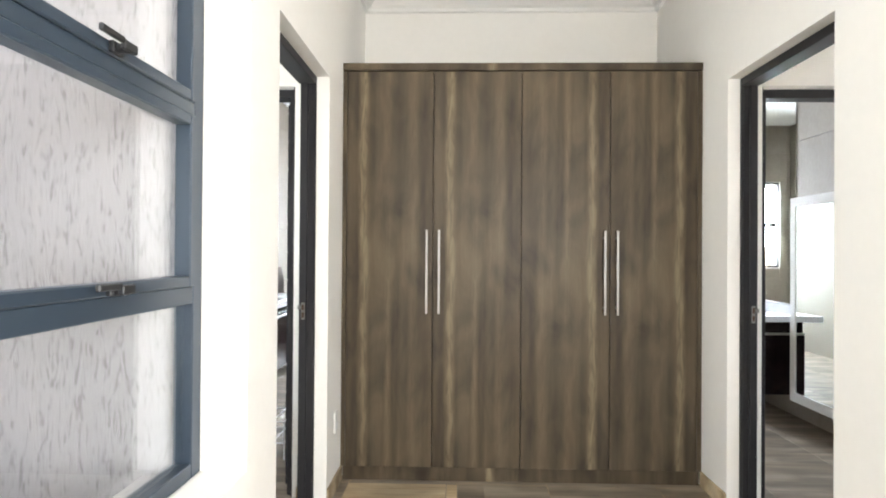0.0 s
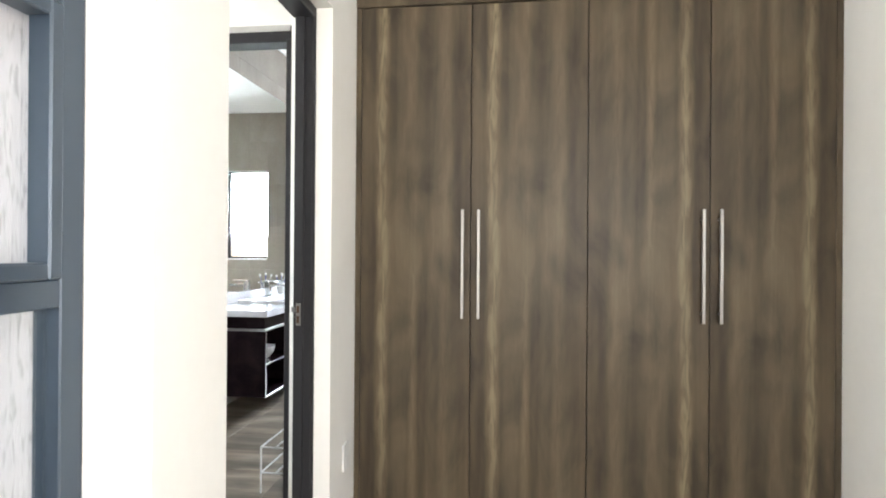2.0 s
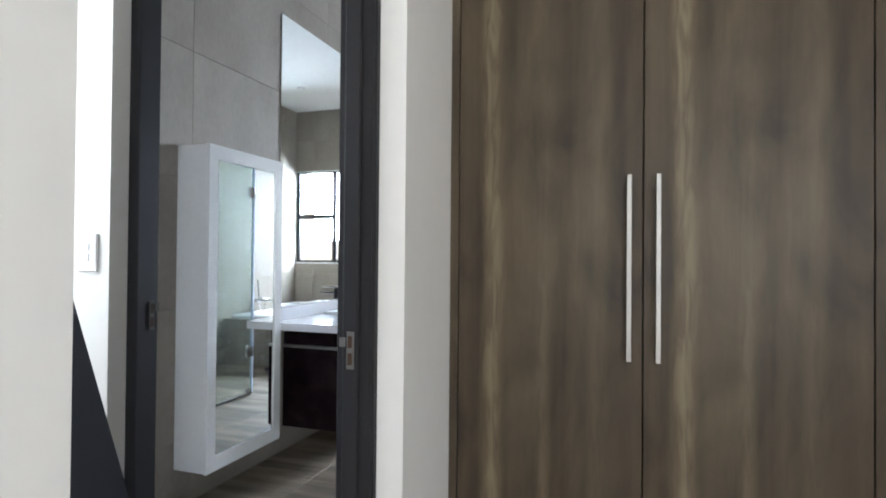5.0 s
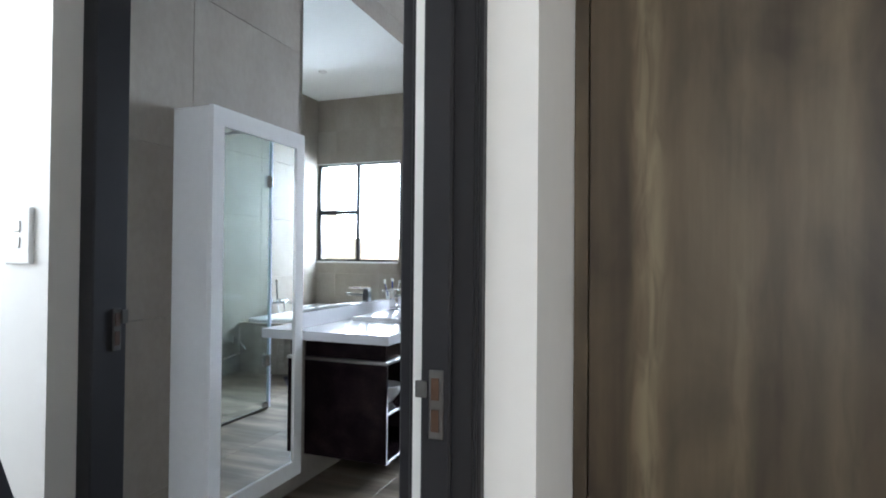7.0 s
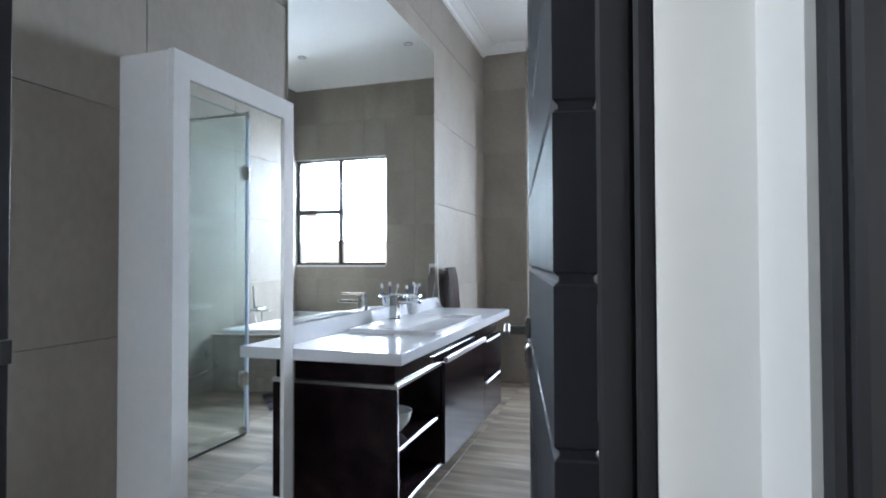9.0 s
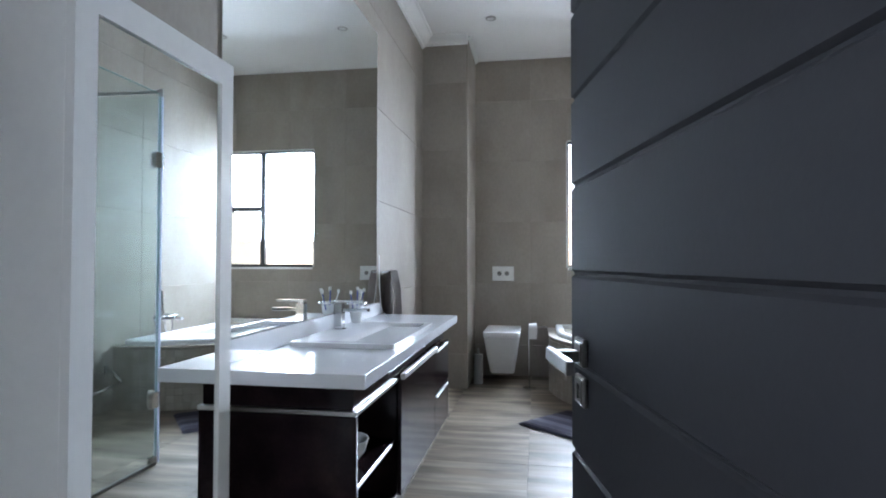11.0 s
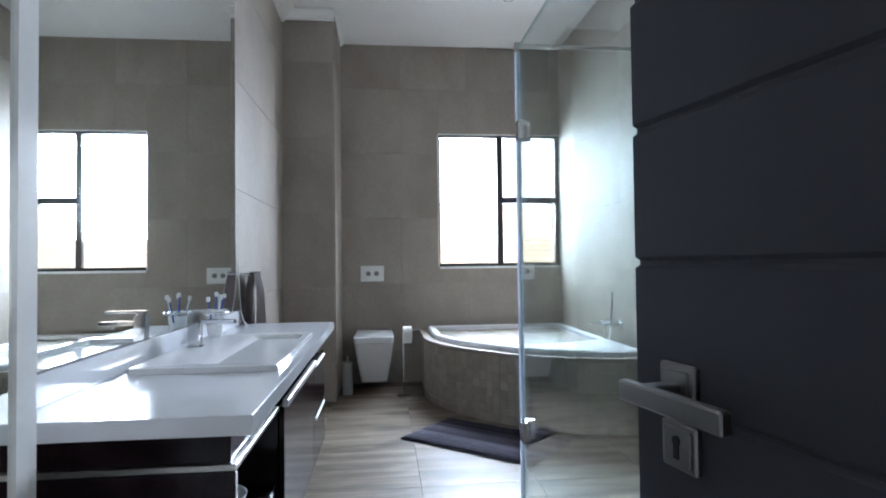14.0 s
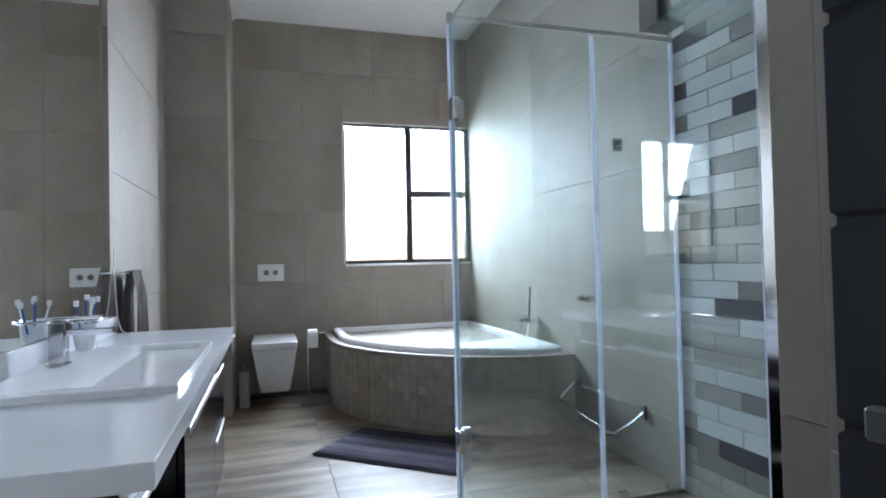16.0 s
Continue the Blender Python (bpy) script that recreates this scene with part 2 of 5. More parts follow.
MIRROR = mottled("mirror", (0.86, 0.90, 0.89), (0.87, 0.91, 0.90), 0.012, 1.0, big=1, fine=2, relief=0.0)
GLASS = clear_glass("window_glass", (0.97, 0.985, 0.98))
SHOWERGLASS = clear_glass("shower_glass", (0.925, 0.957, 0.950), 1.0)
GLASSEDGE = mottled("glass_edge", (0.25, 0.42, 0.40), (0.32, 0.50, 0.47), 0.15, big=3, fine=30, relief=0.0)


def clear_strip(name, tint):
    """Milky clear plastic strip that passes on the light behind it."""
    m, nodes, links, b = material(name, 0.22)
    n = noise_of(nodes, links, 30.0, (1, 1, 0.15), 3.0)
    col = ramp_of(nodes, links, n.outputs[0], [(0.3, tuple(v * 0.88 for v in tint)), (0.7, tint)])
    t = nodes.new("ShaderNodeBsdfTranslucent")
    mix = nodes.new("ShaderNodeMixShader")
    mix.inputs[0].default_value = 0.55
    links.new(col.outputs[0], b.inputs["Base Color"])
    links.new(col.outputs[0], t.inputs["Color"])
    links.new(b.outputs[0], mix.inputs[1])
    links.new(t.outputs[0], mix.inputs[2])
    links.new(mix.outputs[0], nodes["Material Output"].inputs["Surface"])
    return m


SEAL = clear_strip("clear_seal", (0.84, 0.87, 0.97))
PLASTIC = mottled("white_plastic", (0.72, 0.72, 0.71), (0.78, 0.78, 0.77), 0.3, big=4, fine=60, relief=0.0)
GREYPL = mottled("grey_plastic", (0.30, 0.30, 0.29), (0.37, 0.37, 0.36), 0.45, big=4, fine=60, relief=0.02)
BLACKPL = mottled("black_plastic", (0.012, 0.012, 0.013), (0.02, 0.02, 0.021), 0.4, big=4, fine=60, relief=0.02)
BLUEPL = mottled("blue_plastic", (0.03, 0.06, 0.30), (0.05, 0.09, 0.38), 0.3, big=4, fine=60, relief=0.0)
ACRYLIC = mottled("white_acrylic", (0.78, 0.79, 0.80), (0.82, 0.83, 0.84), 0.3, big=3, fine=60, relief=0.0)
MOSAIC = mottled("stone_mosaic", (0.27, 0.24, 0.195), (0.41, 0.37, 0.31), 0.4, big=4, fine=60, relief=0.08, per_object=0.06)
MATCLOTH = [mottled("bath_mat_pile_%s" % n, c, tuple(v * 1.25 for v in c), 0.95, big=6, fine=320, relief=0.7)
            for n, c in (("dark", (0.046, 0.042, 0.066)), ("mid", (0.105, 0.098, 0.135)), ("light", (0.19, 0.18, 0.23)))]
TOWEL = mottled("grey_towel", (0.25, 0.22, 0.21), (0.33, 0.295, 0.28), 0.95, big=5, fine=260, relief=0.6)
PAPER = mottled("paper", (0.78, 0.77, 0.75), (0.83, 0.82, 0.80), 0.9, big=8, fine=120, relief=0.1)
SHOWERTILES = [mottled("shower_tile_%s" % n, c, tuple(v * 1.12 for v in c), 0.25, big=4, fine=60, relief=0.02, per_object=0.06)
               for n, c in (("white", (0.52, 0.56, 0.56)), ("pale", (0.36, 0.37, 0.345)), ("grey", (0.215, 0.212, 0.20)), ("dark", (0.080, 0.080, 0.086)))]
BRICK = mottled("brick_face", (0.68, 0.53, 0.43), (0.79, 0.65, 0.54), 0.9, big=3, fine=40, relief=0.3, per_object=0.15)


def rough_plaster():
    """Lilac-white exterior plaster with trowelled vertical pits."""
    m, nodes, links, b = material("trowelled_plaster", 0.85)
    n1 = noise_of(nodes, links, 24.0, (4.5, 4.5, 0.9), 4.0)
    n1.inputs["Distortion"].default_value = 0.6
    n2 = noise_of(nodes, links, 1.2, (1, 1, 1), 4.0)
    n3 = noise_of(nodes, links, 60.0, (1, 1, 0.4), 3.0)
    pits = ramp_of(nodes, links, n1.outputs[0], [(0.35, (0.33, 0.32, 0.32)), (0.46, (0.48, 0.465, 0.475))])
    tone = ramp_of(nodes, links, n2.outputs[0], [(0.3, (0.92, 0.92, 0.93)), (0.7, (1.05, 1.05, 1.06))])
    links.new(mixed(nodes, links, pits.outputs[0], tone.outputs[0], 1.0, "MULTIPLY"), b.inputs["Base Color"])
    mixh = nodes.new("ShaderNodeMath")
    mixh.operation = "MULTIPLY_ADD"
    mixh.inputs[1].default_value = 0.15
    links.new(n3.outputs[0], mixh.inputs[0])
    links.new(pits.outputs[0], mixh.inputs[2])
    bump_of(nodes, links, b, mixh.outputs[0], 0.5, 0.012)
    return m


PLASTER = rough_plaster()

# ---------------------------------------------------------------- building helpers


def box(bm, x0, x1, y0, y1, z0, z1):
    m = Matrix.LocRotScale(((x0 + x1) / 2, (y0 + y1) / 2, (z0 + z1) / 2), None, (abs(x1 - x0), abs(y1 - y0), abs(z1 - z0)))
    return bmesh.ops.create_cube(bm, size=1.0, matrix=m)["verts"]


def boxes(*dims, bevel=0.0, segments=2):
    bm = bmesh.new()
    for d in dims:
        box(bm, *d)
    if bevel:
        bmesh.ops.bevel(bm, geom=list(bm.edges), offset=bevel, segments=segments, affect="EDGES", profile=0.5)
    return bm


def rod(bm, a, b, r, sides=12, r2=None):
    a, b = Vector(a), Vector(b)
    m = Matrix.Translation((a + b) / 2) @ (b - a).to_track_quat("Z", "Y").to_matrix().to_4x4()
    return bmesh.ops.create_cone(bm, cap_ends=True, segments=sides, radius1=r, radius2=r if r2 is None else r2, depth=(b - a).length, matrix=m)["verts"]


def rods(*lines, r=0.01, sides=12):
    bm = bmesh.new()
    for a, b in lines:
        rod(bm, a, b, r, sides)
    return bm


def tube(bm, points, r, sides=8):
    """A bent round bar through the points."""
    pts = [Vector(p) for p in points]
    rings = []
    for i, p in enumerate(pts):
        d = (pts[min(i + 1, len(pts) - 1)] - pts[max(i - 1, 0)]).normalized()
        q = d.to_track_quat("Z", "Y")
        rings.append([bm.verts.new(p + q @ Vector((r * math.cos(2 * math.pi * k / sides), r * math.sin(2 * math.pi * k / sides), 0))) for k in range(sides)])
    for a, b in zip(rings, rings[1:]):
        for k in range(sides):
            bm.faces.new((a[k], a[(k + 1) % sides], b[(k + 1) % sides], b[k]))
    bm.faces.new(list(reversed(rings[0])))
    bm.faces.new(rings[-1])


def loft(bm, rings, cap_first=True, cap_last=True):
    """Skins a row of closed rings that have the same number of points."""
    made = [[bm.verts.new(p) for p in ring] for ring in rings]
    for a, b in zip(made, made[1:]):
        n = len(a)
        for k in range(n):
            bm.faces.new((a[k], a[(k + 1) % n], b[(k + 1) % n], b[k]))
    if cap_first:
        bm.faces.new(list(reversed(made[0])))
    if cap_last:
        bm.faces.new(made[-1])
    return made


def rounded_rect(x0, x1, y0, y1, z, r, n=4):
    pts = []
    for cx, cy, a0 in ((x1 - r, y1 - r, 0), (x0 + r, y1 - r, 90), (x0 + r, y0 + r, 180), (x1 - r, y0 + r, 270)):
        for k in range(n + 1):
            a = radians(a0 + 90 * k / n)
            pts.append(Vector((cx + r * math.cos(a), cy + r * math.sin(a), z)))
    return pts


def mesh_of(name, bm, mat, smooth=False):
    bmesh.ops.recalc_face_normals(bm, faces=bm.faces)
    me = bpy.data.meshes.new(name)
    bm.to_mesh(me)
    bm.free()
    for m in mat if isinstance(mat, (list, tuple)) else [mat]:
        me.materials.append(m)
    if smooth:
        for p in me.polygons:
            p.use_smooth = True
        me.set_sharp_from_angle(angle=radians(35))
    return me


def part(name, bm, mat, parent=None, label="", smooth=False):
    """One mesh object, under a thing or a part."""
    ob = new(name, mesh_of(name, bm, mat, smooth))
    if parent is not None:
        ob.parent = parent
        ob.matrix_parent_inverse = parent.matrix_world.inverted()
    return tagged(ob, label=label)


def thing(name, place, label, category, group="", kind=""):
    """An Empty at the base of a thing."""
    ob = new(name)
    ob.empty_display_size = 0.05
    ob.location = place
    ob.matrix_world = Matrix.Translation(place)
    return tagged(ob, label, category, group, kind)


def structure(name, bm, mat, label, category, smooth=False):
    return tagged(part(name, bm, mat, smooth=smooth), label, category, kind="structure")


AXIS, AXIS2 = 0.51, 0.313      # the twin bathroom is a little narrower
MIR = Matrix.Translation((AXIS2, 0, 0)) @ Matrix.Scale(-1, 4, (1, 0, 0))


def mirror_thing(ob):
    """The same thing in the twin bathroom across the corridor's axis."""
    return copy_thing(ob, MIR @ ob.matrix_basis)


def flip_x(x):
    return (AXIS2 if x < -1.8 else AXIS) - x


def flip(d):
    return (flip_x(d[1]), flip_x(d[0]), *d[2:])


# ---------------------------------------------------------------- plan
CL, CR = -0.752, 1.266            # corridor faces
LB = -0.90                      # lobby face of the corridor wall
DOOR_H = 2.176
Y1, Y2 = 1.958, 2.765            # side opening of the corridor
WX, RX = -2.30, 0.262           # bathroom: mirror wall, shower wall
YD0, YD1 = 2.856, 3.00           # wall with the bathroom door
YF = 8.64                       # far wall
ZC, ZB = 3.05, 3.245             # ceilings
DX0, DX1 = -1.735, -0.954         # bathroom door opening
WIN = (-0.94, 0.262, 1.10, 2.38)

# corridor walls
left = [(LB, CL, -4.0, 0.20, 0, ZC), (LB, CL, 0.20, 1.665, 0, 0.595), (LB, CL, 0.20, 1.665, 2.45, ZC), (LB, CL, 1.665, Y1, 0, ZC),
        (LB, CL, Y1, Y2, DOOR_H, ZC), (LB, CL, Y2, 4.0, 0, ZC)]
structure("wall_corridor_left", boxes(*left), WALL, "white painted plaster wall with window and doorway", "wall")
# the opening at y -2.1 to -0.3 is added for the side lamp
right = [(CR, CR + 0.17, -4.0, -2.1, 0, ZC), (CR, CR + 0.17, -2.1, -0.3, 0, 0.6), (CR, CR + 0.17, -2.1, -0.3, 2.4, ZC), (CR, CR + 0.17, -0.3, Y1 + 0.03, 0, ZC),
         (CR, CR + 0.17, Y1 + 0.03, Y2 + 0.04, DOOR_H, ZC), (CR, CR + 0.17, Y2 + 0.04, 4.0, 0, ZC)]
structure("wall_corridor_right", boxes(*right), WALL, "white painted plaster wall with a doorway", "wall")
structure("wall_corridor_end", boxes((CL, CR, 3.85, 4.0, 0, ZC)), WALL, "white plaster wall behind the wardrobe", "wall")
# wide opening out of view, added for the lamp behind
structure("wall_behind", boxes((LB, CR + 0.17, -4.2, -4.0, 0, 0.9), (LB, CR + 0.17, -4.2, -4.0, 2.4, ZC), (LB, -0.6, -4.2, -4.0, 0.9, 2.4), (1.1, CR + 0.17, -4.2, -4.0, 0.9, 2.4)),
          WALL, "white plaster wall out of view with an added wide window opening", "wall")
structure("ceiling_corridor", boxes((LB, CR + 0.17, -4.2, 4.0, ZC, ZC + 0.12)), CEIL, "plain white corridor ceiling", "ceiling")


def cornice_run(a, b, z, inward, size=1.0):
    """A moulded cornice along a wall, stepped down from the ceiling; inward is the way into the room."""
    bm = bmesh.new()
    a, b, n = Vector((*a, 0)), Vector((*b, 0)), Vector((*inward, 0))
    prof = [(0.0, 0.0), (0.115, 0.0), (0.115, -0.012), (0.095, -0.016), (0.075, -0.034), (0.05, -0.058), (0.026, -0.07), (0.02, -0.09), (0.0, -0.095)]
    loft(bm, [[p + n * d * size + Vector((0, 0, z + h * size)) for d, h in prof] for p in (a, b)])
    return bm


structure("cornice_corridor_end", cornice_run((CL, 3.85), (CR, 3.85), ZC, (0, -1)), CEIL, "white moulded ceiling cornice", "cornice")
structure("cornice_corridor_left", cornice_run((CL, 3.85), (CL, -4.0), ZC, (1, 0)), CEIL, "white moulded ceiling cornice", "cornice")
structure("cornice_corridor_right", cornice_run((CR, 3.85), (CR, -4.0), ZC, (-1, 0)), CEIL, "white moulded ceiling cornice", "cornice")

# lobby and bathroom shells, left and its twin on the right


def shell(side):
    f = (lambda d: d) if side == "left" else flip
    far_x = RX if side == "left" else 0.21
    outer = WX - 0.2

    def walls(name, dims, mat, label, category="wall"):
        return structure("%s_%s" % (name, side), boxes(*[f(d) for d in dims]), mat, label, category)
    walls("wall_lobby_near", [(outer, LB, Y1 - 0.19, Y1 - 0.02, 0, ZB)], WALL, "white plaster lobby wall")
    walls("wall_bath_door", [(outer, DX0, YD0, YD1, 0, ZB), (DX0, DX1, YD0, YD1, DOOR_H - 0.02, ZB), (DX1, LB, YD0, YD1 - 0.02, 0, ZB)] , WALL, "white plaster wall round the bathroom door")
    # opening out of view, added for the lobby lamp
    walls("wall_lobby_left", [(outer, WX, Y1 - 0.02, 2.0, 0, ZB), (outer, WX, 2.7, YD0, 0, ZB), (outer, WX, 2.0, 2.7, 0, 1.0), (outer, WX, 2.0, 2.7, 2.2, ZB)], WALL, "white plaster lobby wall with a small added opening")
    walls("wall_bath_left", [ (outer, WX - 0.012, YD0, YF + 0.22, 0, ZB)], GROUT, "beige tiled bathroom wall with a long mirror")
    w = WIN if side == "left" else (-0.94, 0.06, 1.10, 2.38)
    walls("wall_bath_far", [(WX - 0.012, w[0], YF + 0.012, YF + 0.22, 0, ZB), (w[1], far_x + 0.01, YF + 0.012, YF + 0.22, 0, ZB),
                            (w[0], w[1], YF + 0.012, YF + 0.22, 0, w[2]), (w[0], w[1], YF + 0.012, YF + 0.22, w[3], ZB)], GROUT, "beige tiled bathroom wall with a window")
    walls("pier_bath", [(WX - 0.012, -1.885, 7.965, YF + 0.012, 0, ZB)], GROUT, "beige tiled boxed-in corner pier", "pier")
    walls("wall_shower_near", [(-0.85 if side == "left" else -0.85, far_x + 0.012, 4.0, 4.13, 0, ZB)], GROUT, "beige tiled wall at the end of the shower")
    walls("wall_bath_side", [(DX1, LB, YD1 - 0.02, YD1 + 0.01, 0, ZB), (-0.942, -0.85, YD1 + 0.01, 4.0, 0, ZB), (-0.862, -0.85, 4.0, 4.13, 0, ZB)], GROUT, "beige tiled wall behind the open door")
    walls("ceiling_bath", [(outer, 0.252 if side == "left" else 0.252, Y1 - 0.19, YF + 0.22, ZB, ZB + 0.12)], CEIL, "plain white bathroom ceiling", "ceiling")
    for name, a, b, n in (("cornice_bath_left", (WX, YD1), (WX, 7.95), (1, 0)), ("cornice_bath_pier", (WX, 7.95), (-1.87, 7.95), (0, -1)), ("cornice_bath_return", (-1.87, 7.95), (-1.87, YF), (1, 0))):
        if side == "right":
            a, b, n = (flip_x(a[0]), a[1]), (flip_x(b[0]), b[1]), (-n[0], n[1])
        structure("%s_%s" % (name, side), cornice_run(a, b, ZB, n, 0.3 if "return" in name else 0.8 if "pier" in name else 1.0), CEIL, "white moulded ceiling cornice", "cornice")


shell("left")
shell("right")
structure("wall_between_baths", boxes((RX + 0.012, AXIS - 0.21 - 0.012, 4.0, YF + 0.22, 0, ZB)), GROUT, "tiled partition between the two bathrooms", "wall")

# ground and the yard outside
structure("ground", boxes((-60, 60, -60, 60, -0.40, -0.16)), mottled("paving", (0.30, 0.28, 0.25), (0.38, 0.36, 0.33), 0.9, big=0.6, fine=20, relief=0.3), "pale paved ground outside", "ground")
structure("floor_slab", boxes((-2.5, 3.0, -4.2, YF + 0.22, -0.16, -0.012)), GROUT, "concrete floor slab", "floor")
# unseen end wall and 6.6 m heights are added to shade the yard
structure("wall_yard", boxes((-2.55, -2.35, -4.0, 1.72, -0.16, 6.6), (-2.35, -1.085, -0.5, -0.3, -0.16, 6.6)), PLASTER, "lilac-white trowelled plaster side yard wall, raised and closed off for shade", "wall")
structure("wall_outside_lobby", boxes((-2.35, -1.085, 1.68, 1.735, -0.16, 6.6)), PLASTER, "lilac-white trowelled plaster outside wall, raised for shade", "wall")
structure("window_reveal_outside", boxes((-1.085, LB, 1.675, 1.735, -0.16, 3.6), (-1.085, LB, 0.0, 0.19, -0.16, 3.6), (-1.085, LB, 0.19, 1.675, -0.16, 0.575)), PLASTER, "lilac-white trowelled plaster window reveal", "wall")

# ---------------------------------------------------------------- windows


def bar(bm, y0, y1, z0, z1, x, d):
    box(bm, x - d / 2, x + d / 2, y0, y1, z0, z1)


def corridor_window():
    w = thing("window_corridor", (-0.925, 0.93, 0.595), "blue-grey aluminium window with three stacked top-hung panes", "window", kind="structure")
    x = -0.93
    for d in ((0.20, 0.26, 0.595, 2.45), (1.607, 1.665, 0.595, 2.45), (0.26, 1.607, 0.595, 0.640), (0.26, 1.607, 2.40, 2.45), (0.26, 1.607, 1.126, 1.180), (0.26, 1.607, 1.697, 1.738)):
        fr = bmesh.new()
        bar(fr, *d, x, 0.06)
        bmesh.ops.bevel(fr, geom=list(fr.edges), offset=0.003, segments=1, affect="EDGES")
        part("stile" if d[1] - d[0] < 0.1 else "rail", fr, BLUEALU, w)
    for z0, z1, opening in ((0.640, 1.126, False), (1.180, 1.697, True), (1.738, 2.40, True)):
        o = 0.032
        g = part("pane", boxes((x - 0.004, x + 0.004, 0.262, 1.605, z0 + 0.002, z1 - 0.002)), GLASS, w)
        g.visible_shadow = False
        if opening:
            sash = bmesh.new()
            for d in ((0.262, 0.262 + o, z0, z1), (1.605 - o, 1.605, z0, z1), (0.262 + o, 1.605 - o, z0, z0 + o), (0.262 + o, 1.605 - o, z1 - o, z1)):
                bar(sash, *d, x + 0.012, 0.05)
            bmesh.ops.bevel(sash, geom=list(sash.edges), offset=0.004, segments=1, affect="EDGES")
            s = part("sash", sash, BLUEALU, w)
            yh = 1.185
            h = bmesh.new()
            box(h, x + 0.037, x + 0.050, yh - 0.022, yh + 0.022, z0 + 0.002, z0 + 0.030)
            rod(h, (x + 0.046, yh, z0 + 0.016), (x + 0.082, yh, z0 + 0.016), 0.012)
            box(h, x + 0.070, x + 0.084, yh - 0.030, yh + 0.020, z0 + 0.006, z0 + 0.028)
            box(h, x + 0.070, x + 0.081, yh - 0.110, yh - 0.026, z0 + 0.018, z0 + 0.034)
            bmesh.ops.bevel(h, geom=list(h.edges), offset=0.0025, segments=1, affect="EDGES")
            part("handle", h, BLACKPL, s, "black window stay handle")
    return w


corridor_window()


def bath_window(side):
    x0, x1, z0, z1 = WIN
    if side == "right":
        x0, x1 = AXIS - 0.06, AXIS + 0.94
    y, d = YF + 0.06, 0.045
    w = thing("window_bath_%s" % side, ((x0 + x1) / 2, y, z0), "dark aluminium window with one tall and two small panes", "window", kind="structure")
    xm = x0 + (x1 - x0) * (0.505 if side == "left" else 0.495)
    zt = 1.745
    fr = bmesh.new()
    low, high = (xm + 0.02, x1 - 0.04) if side == "left" else (x0 + 0.04, xm - 0.02)
    for a, b, c, e in ((x0, x0 + 0.014, z0, z1), (x1 - 0.04, x1, z0, z1), (x0 + 0.014, x1 - 0.04, z0 + 0.0, z0 + 0.03), (x0 + 0.014, x1 - 0.04, z1 - 0.02, z1), (xm - 0.028, xm + 0.028, z0 + 0.03, z1 - 0.02),
                       (low, high, zt - 0.03, zt + 0.03)):
        box(fr, a, b, y - d / 2, y + d / 2, c, e)
    part("window_frame", fr, DARKALU, w)
    tall, small = ((x0 + 0.014, xm - 0.028), (xm + 0.028, x1 - 0.04)) if side == "left" else ((xm + 0.028, x1 - 0.04), (x0 + 0.014, xm - 0.028))
    for (a, b), c, e in ((tall, z0 + 0.03, z1 - 0.02), (small, z0 + 0.03, zt - 0.03), (small, zt + 0.03, z1 - 0.02)):
        g = part("pane", boxes((a, b, y - 0.003, y + 0.003, c, e)), GLASS, w)
        g.visible_shadow = False
    # pale sill made white: light from above is put into its colour
    part("window_sill", boxes((x0 + 0.002, x1 - 0.002, YF - 0.004, YF + 0.036, z0 - 0.022, z0 - 0.001), bevel=0.002), PLASTIC, w, "thin pale sill, whitened for the light on it")
    part("window_reveal", boxes((x0 - 0.012, x0 - 0.001, YF - 0.002, YF + 0.2, z0, z1), (x0, x1, YF - 0.002, YF + 0.2, z1 + 0.001, z1 + 0.011)), PLASTIC, w, "white edge trim")


bath_window("left")
bath_window("right")



def plain_window(name, place, turn, width, height):
    """A two-light aluminium window, built about its middle and turned."""
    w = thing(name, place, "dark aluminium two-light window, added out of view", "window", kind="structure")
    m = pose(*place, 0, 0, turn)
    a, b, f = width / 2, height / 2, 0.045
    fr = boxes((-a, -a + f, -0.025, 0.025, -b, b), (a - f, a, -0.025, 0.025, -b, b), (-a + f, a - f, -0.025, 0.025, -b, -b + f), (-a + f, a - f, -0.025, 0.025, b - f, b), (-f / 2, f / 2, -0.025, 0.025, -b + f, b - f))
    bmesh.ops.transform(fr, matrix=m, verts=fr.verts)
    part("window_frame", fr, DARKALU, w)
    for s in (-1, 1):
        g = boxes((min(s * f / 2, s * (a - f)), max(s * f / 2, s * (a - f)), -0.003, 0.003, -b + f, b - f))
        bmesh.ops.transform(g, matrix=m, verts=g.verts)
        part("pane", g, GLASS, w).visible_shadow = False


# none of these three is in view; they fill the added openings
plain_window("window_behind", (0.25, -4.10, 1.65), 0, 1.70, 1.50)
plain_window("window_side", (1.42, -1.2, 1.5), 90, 1.80, 1.80)
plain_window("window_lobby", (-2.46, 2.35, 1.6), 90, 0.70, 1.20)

# ---------------------------------------------------------------- door frames and the open door


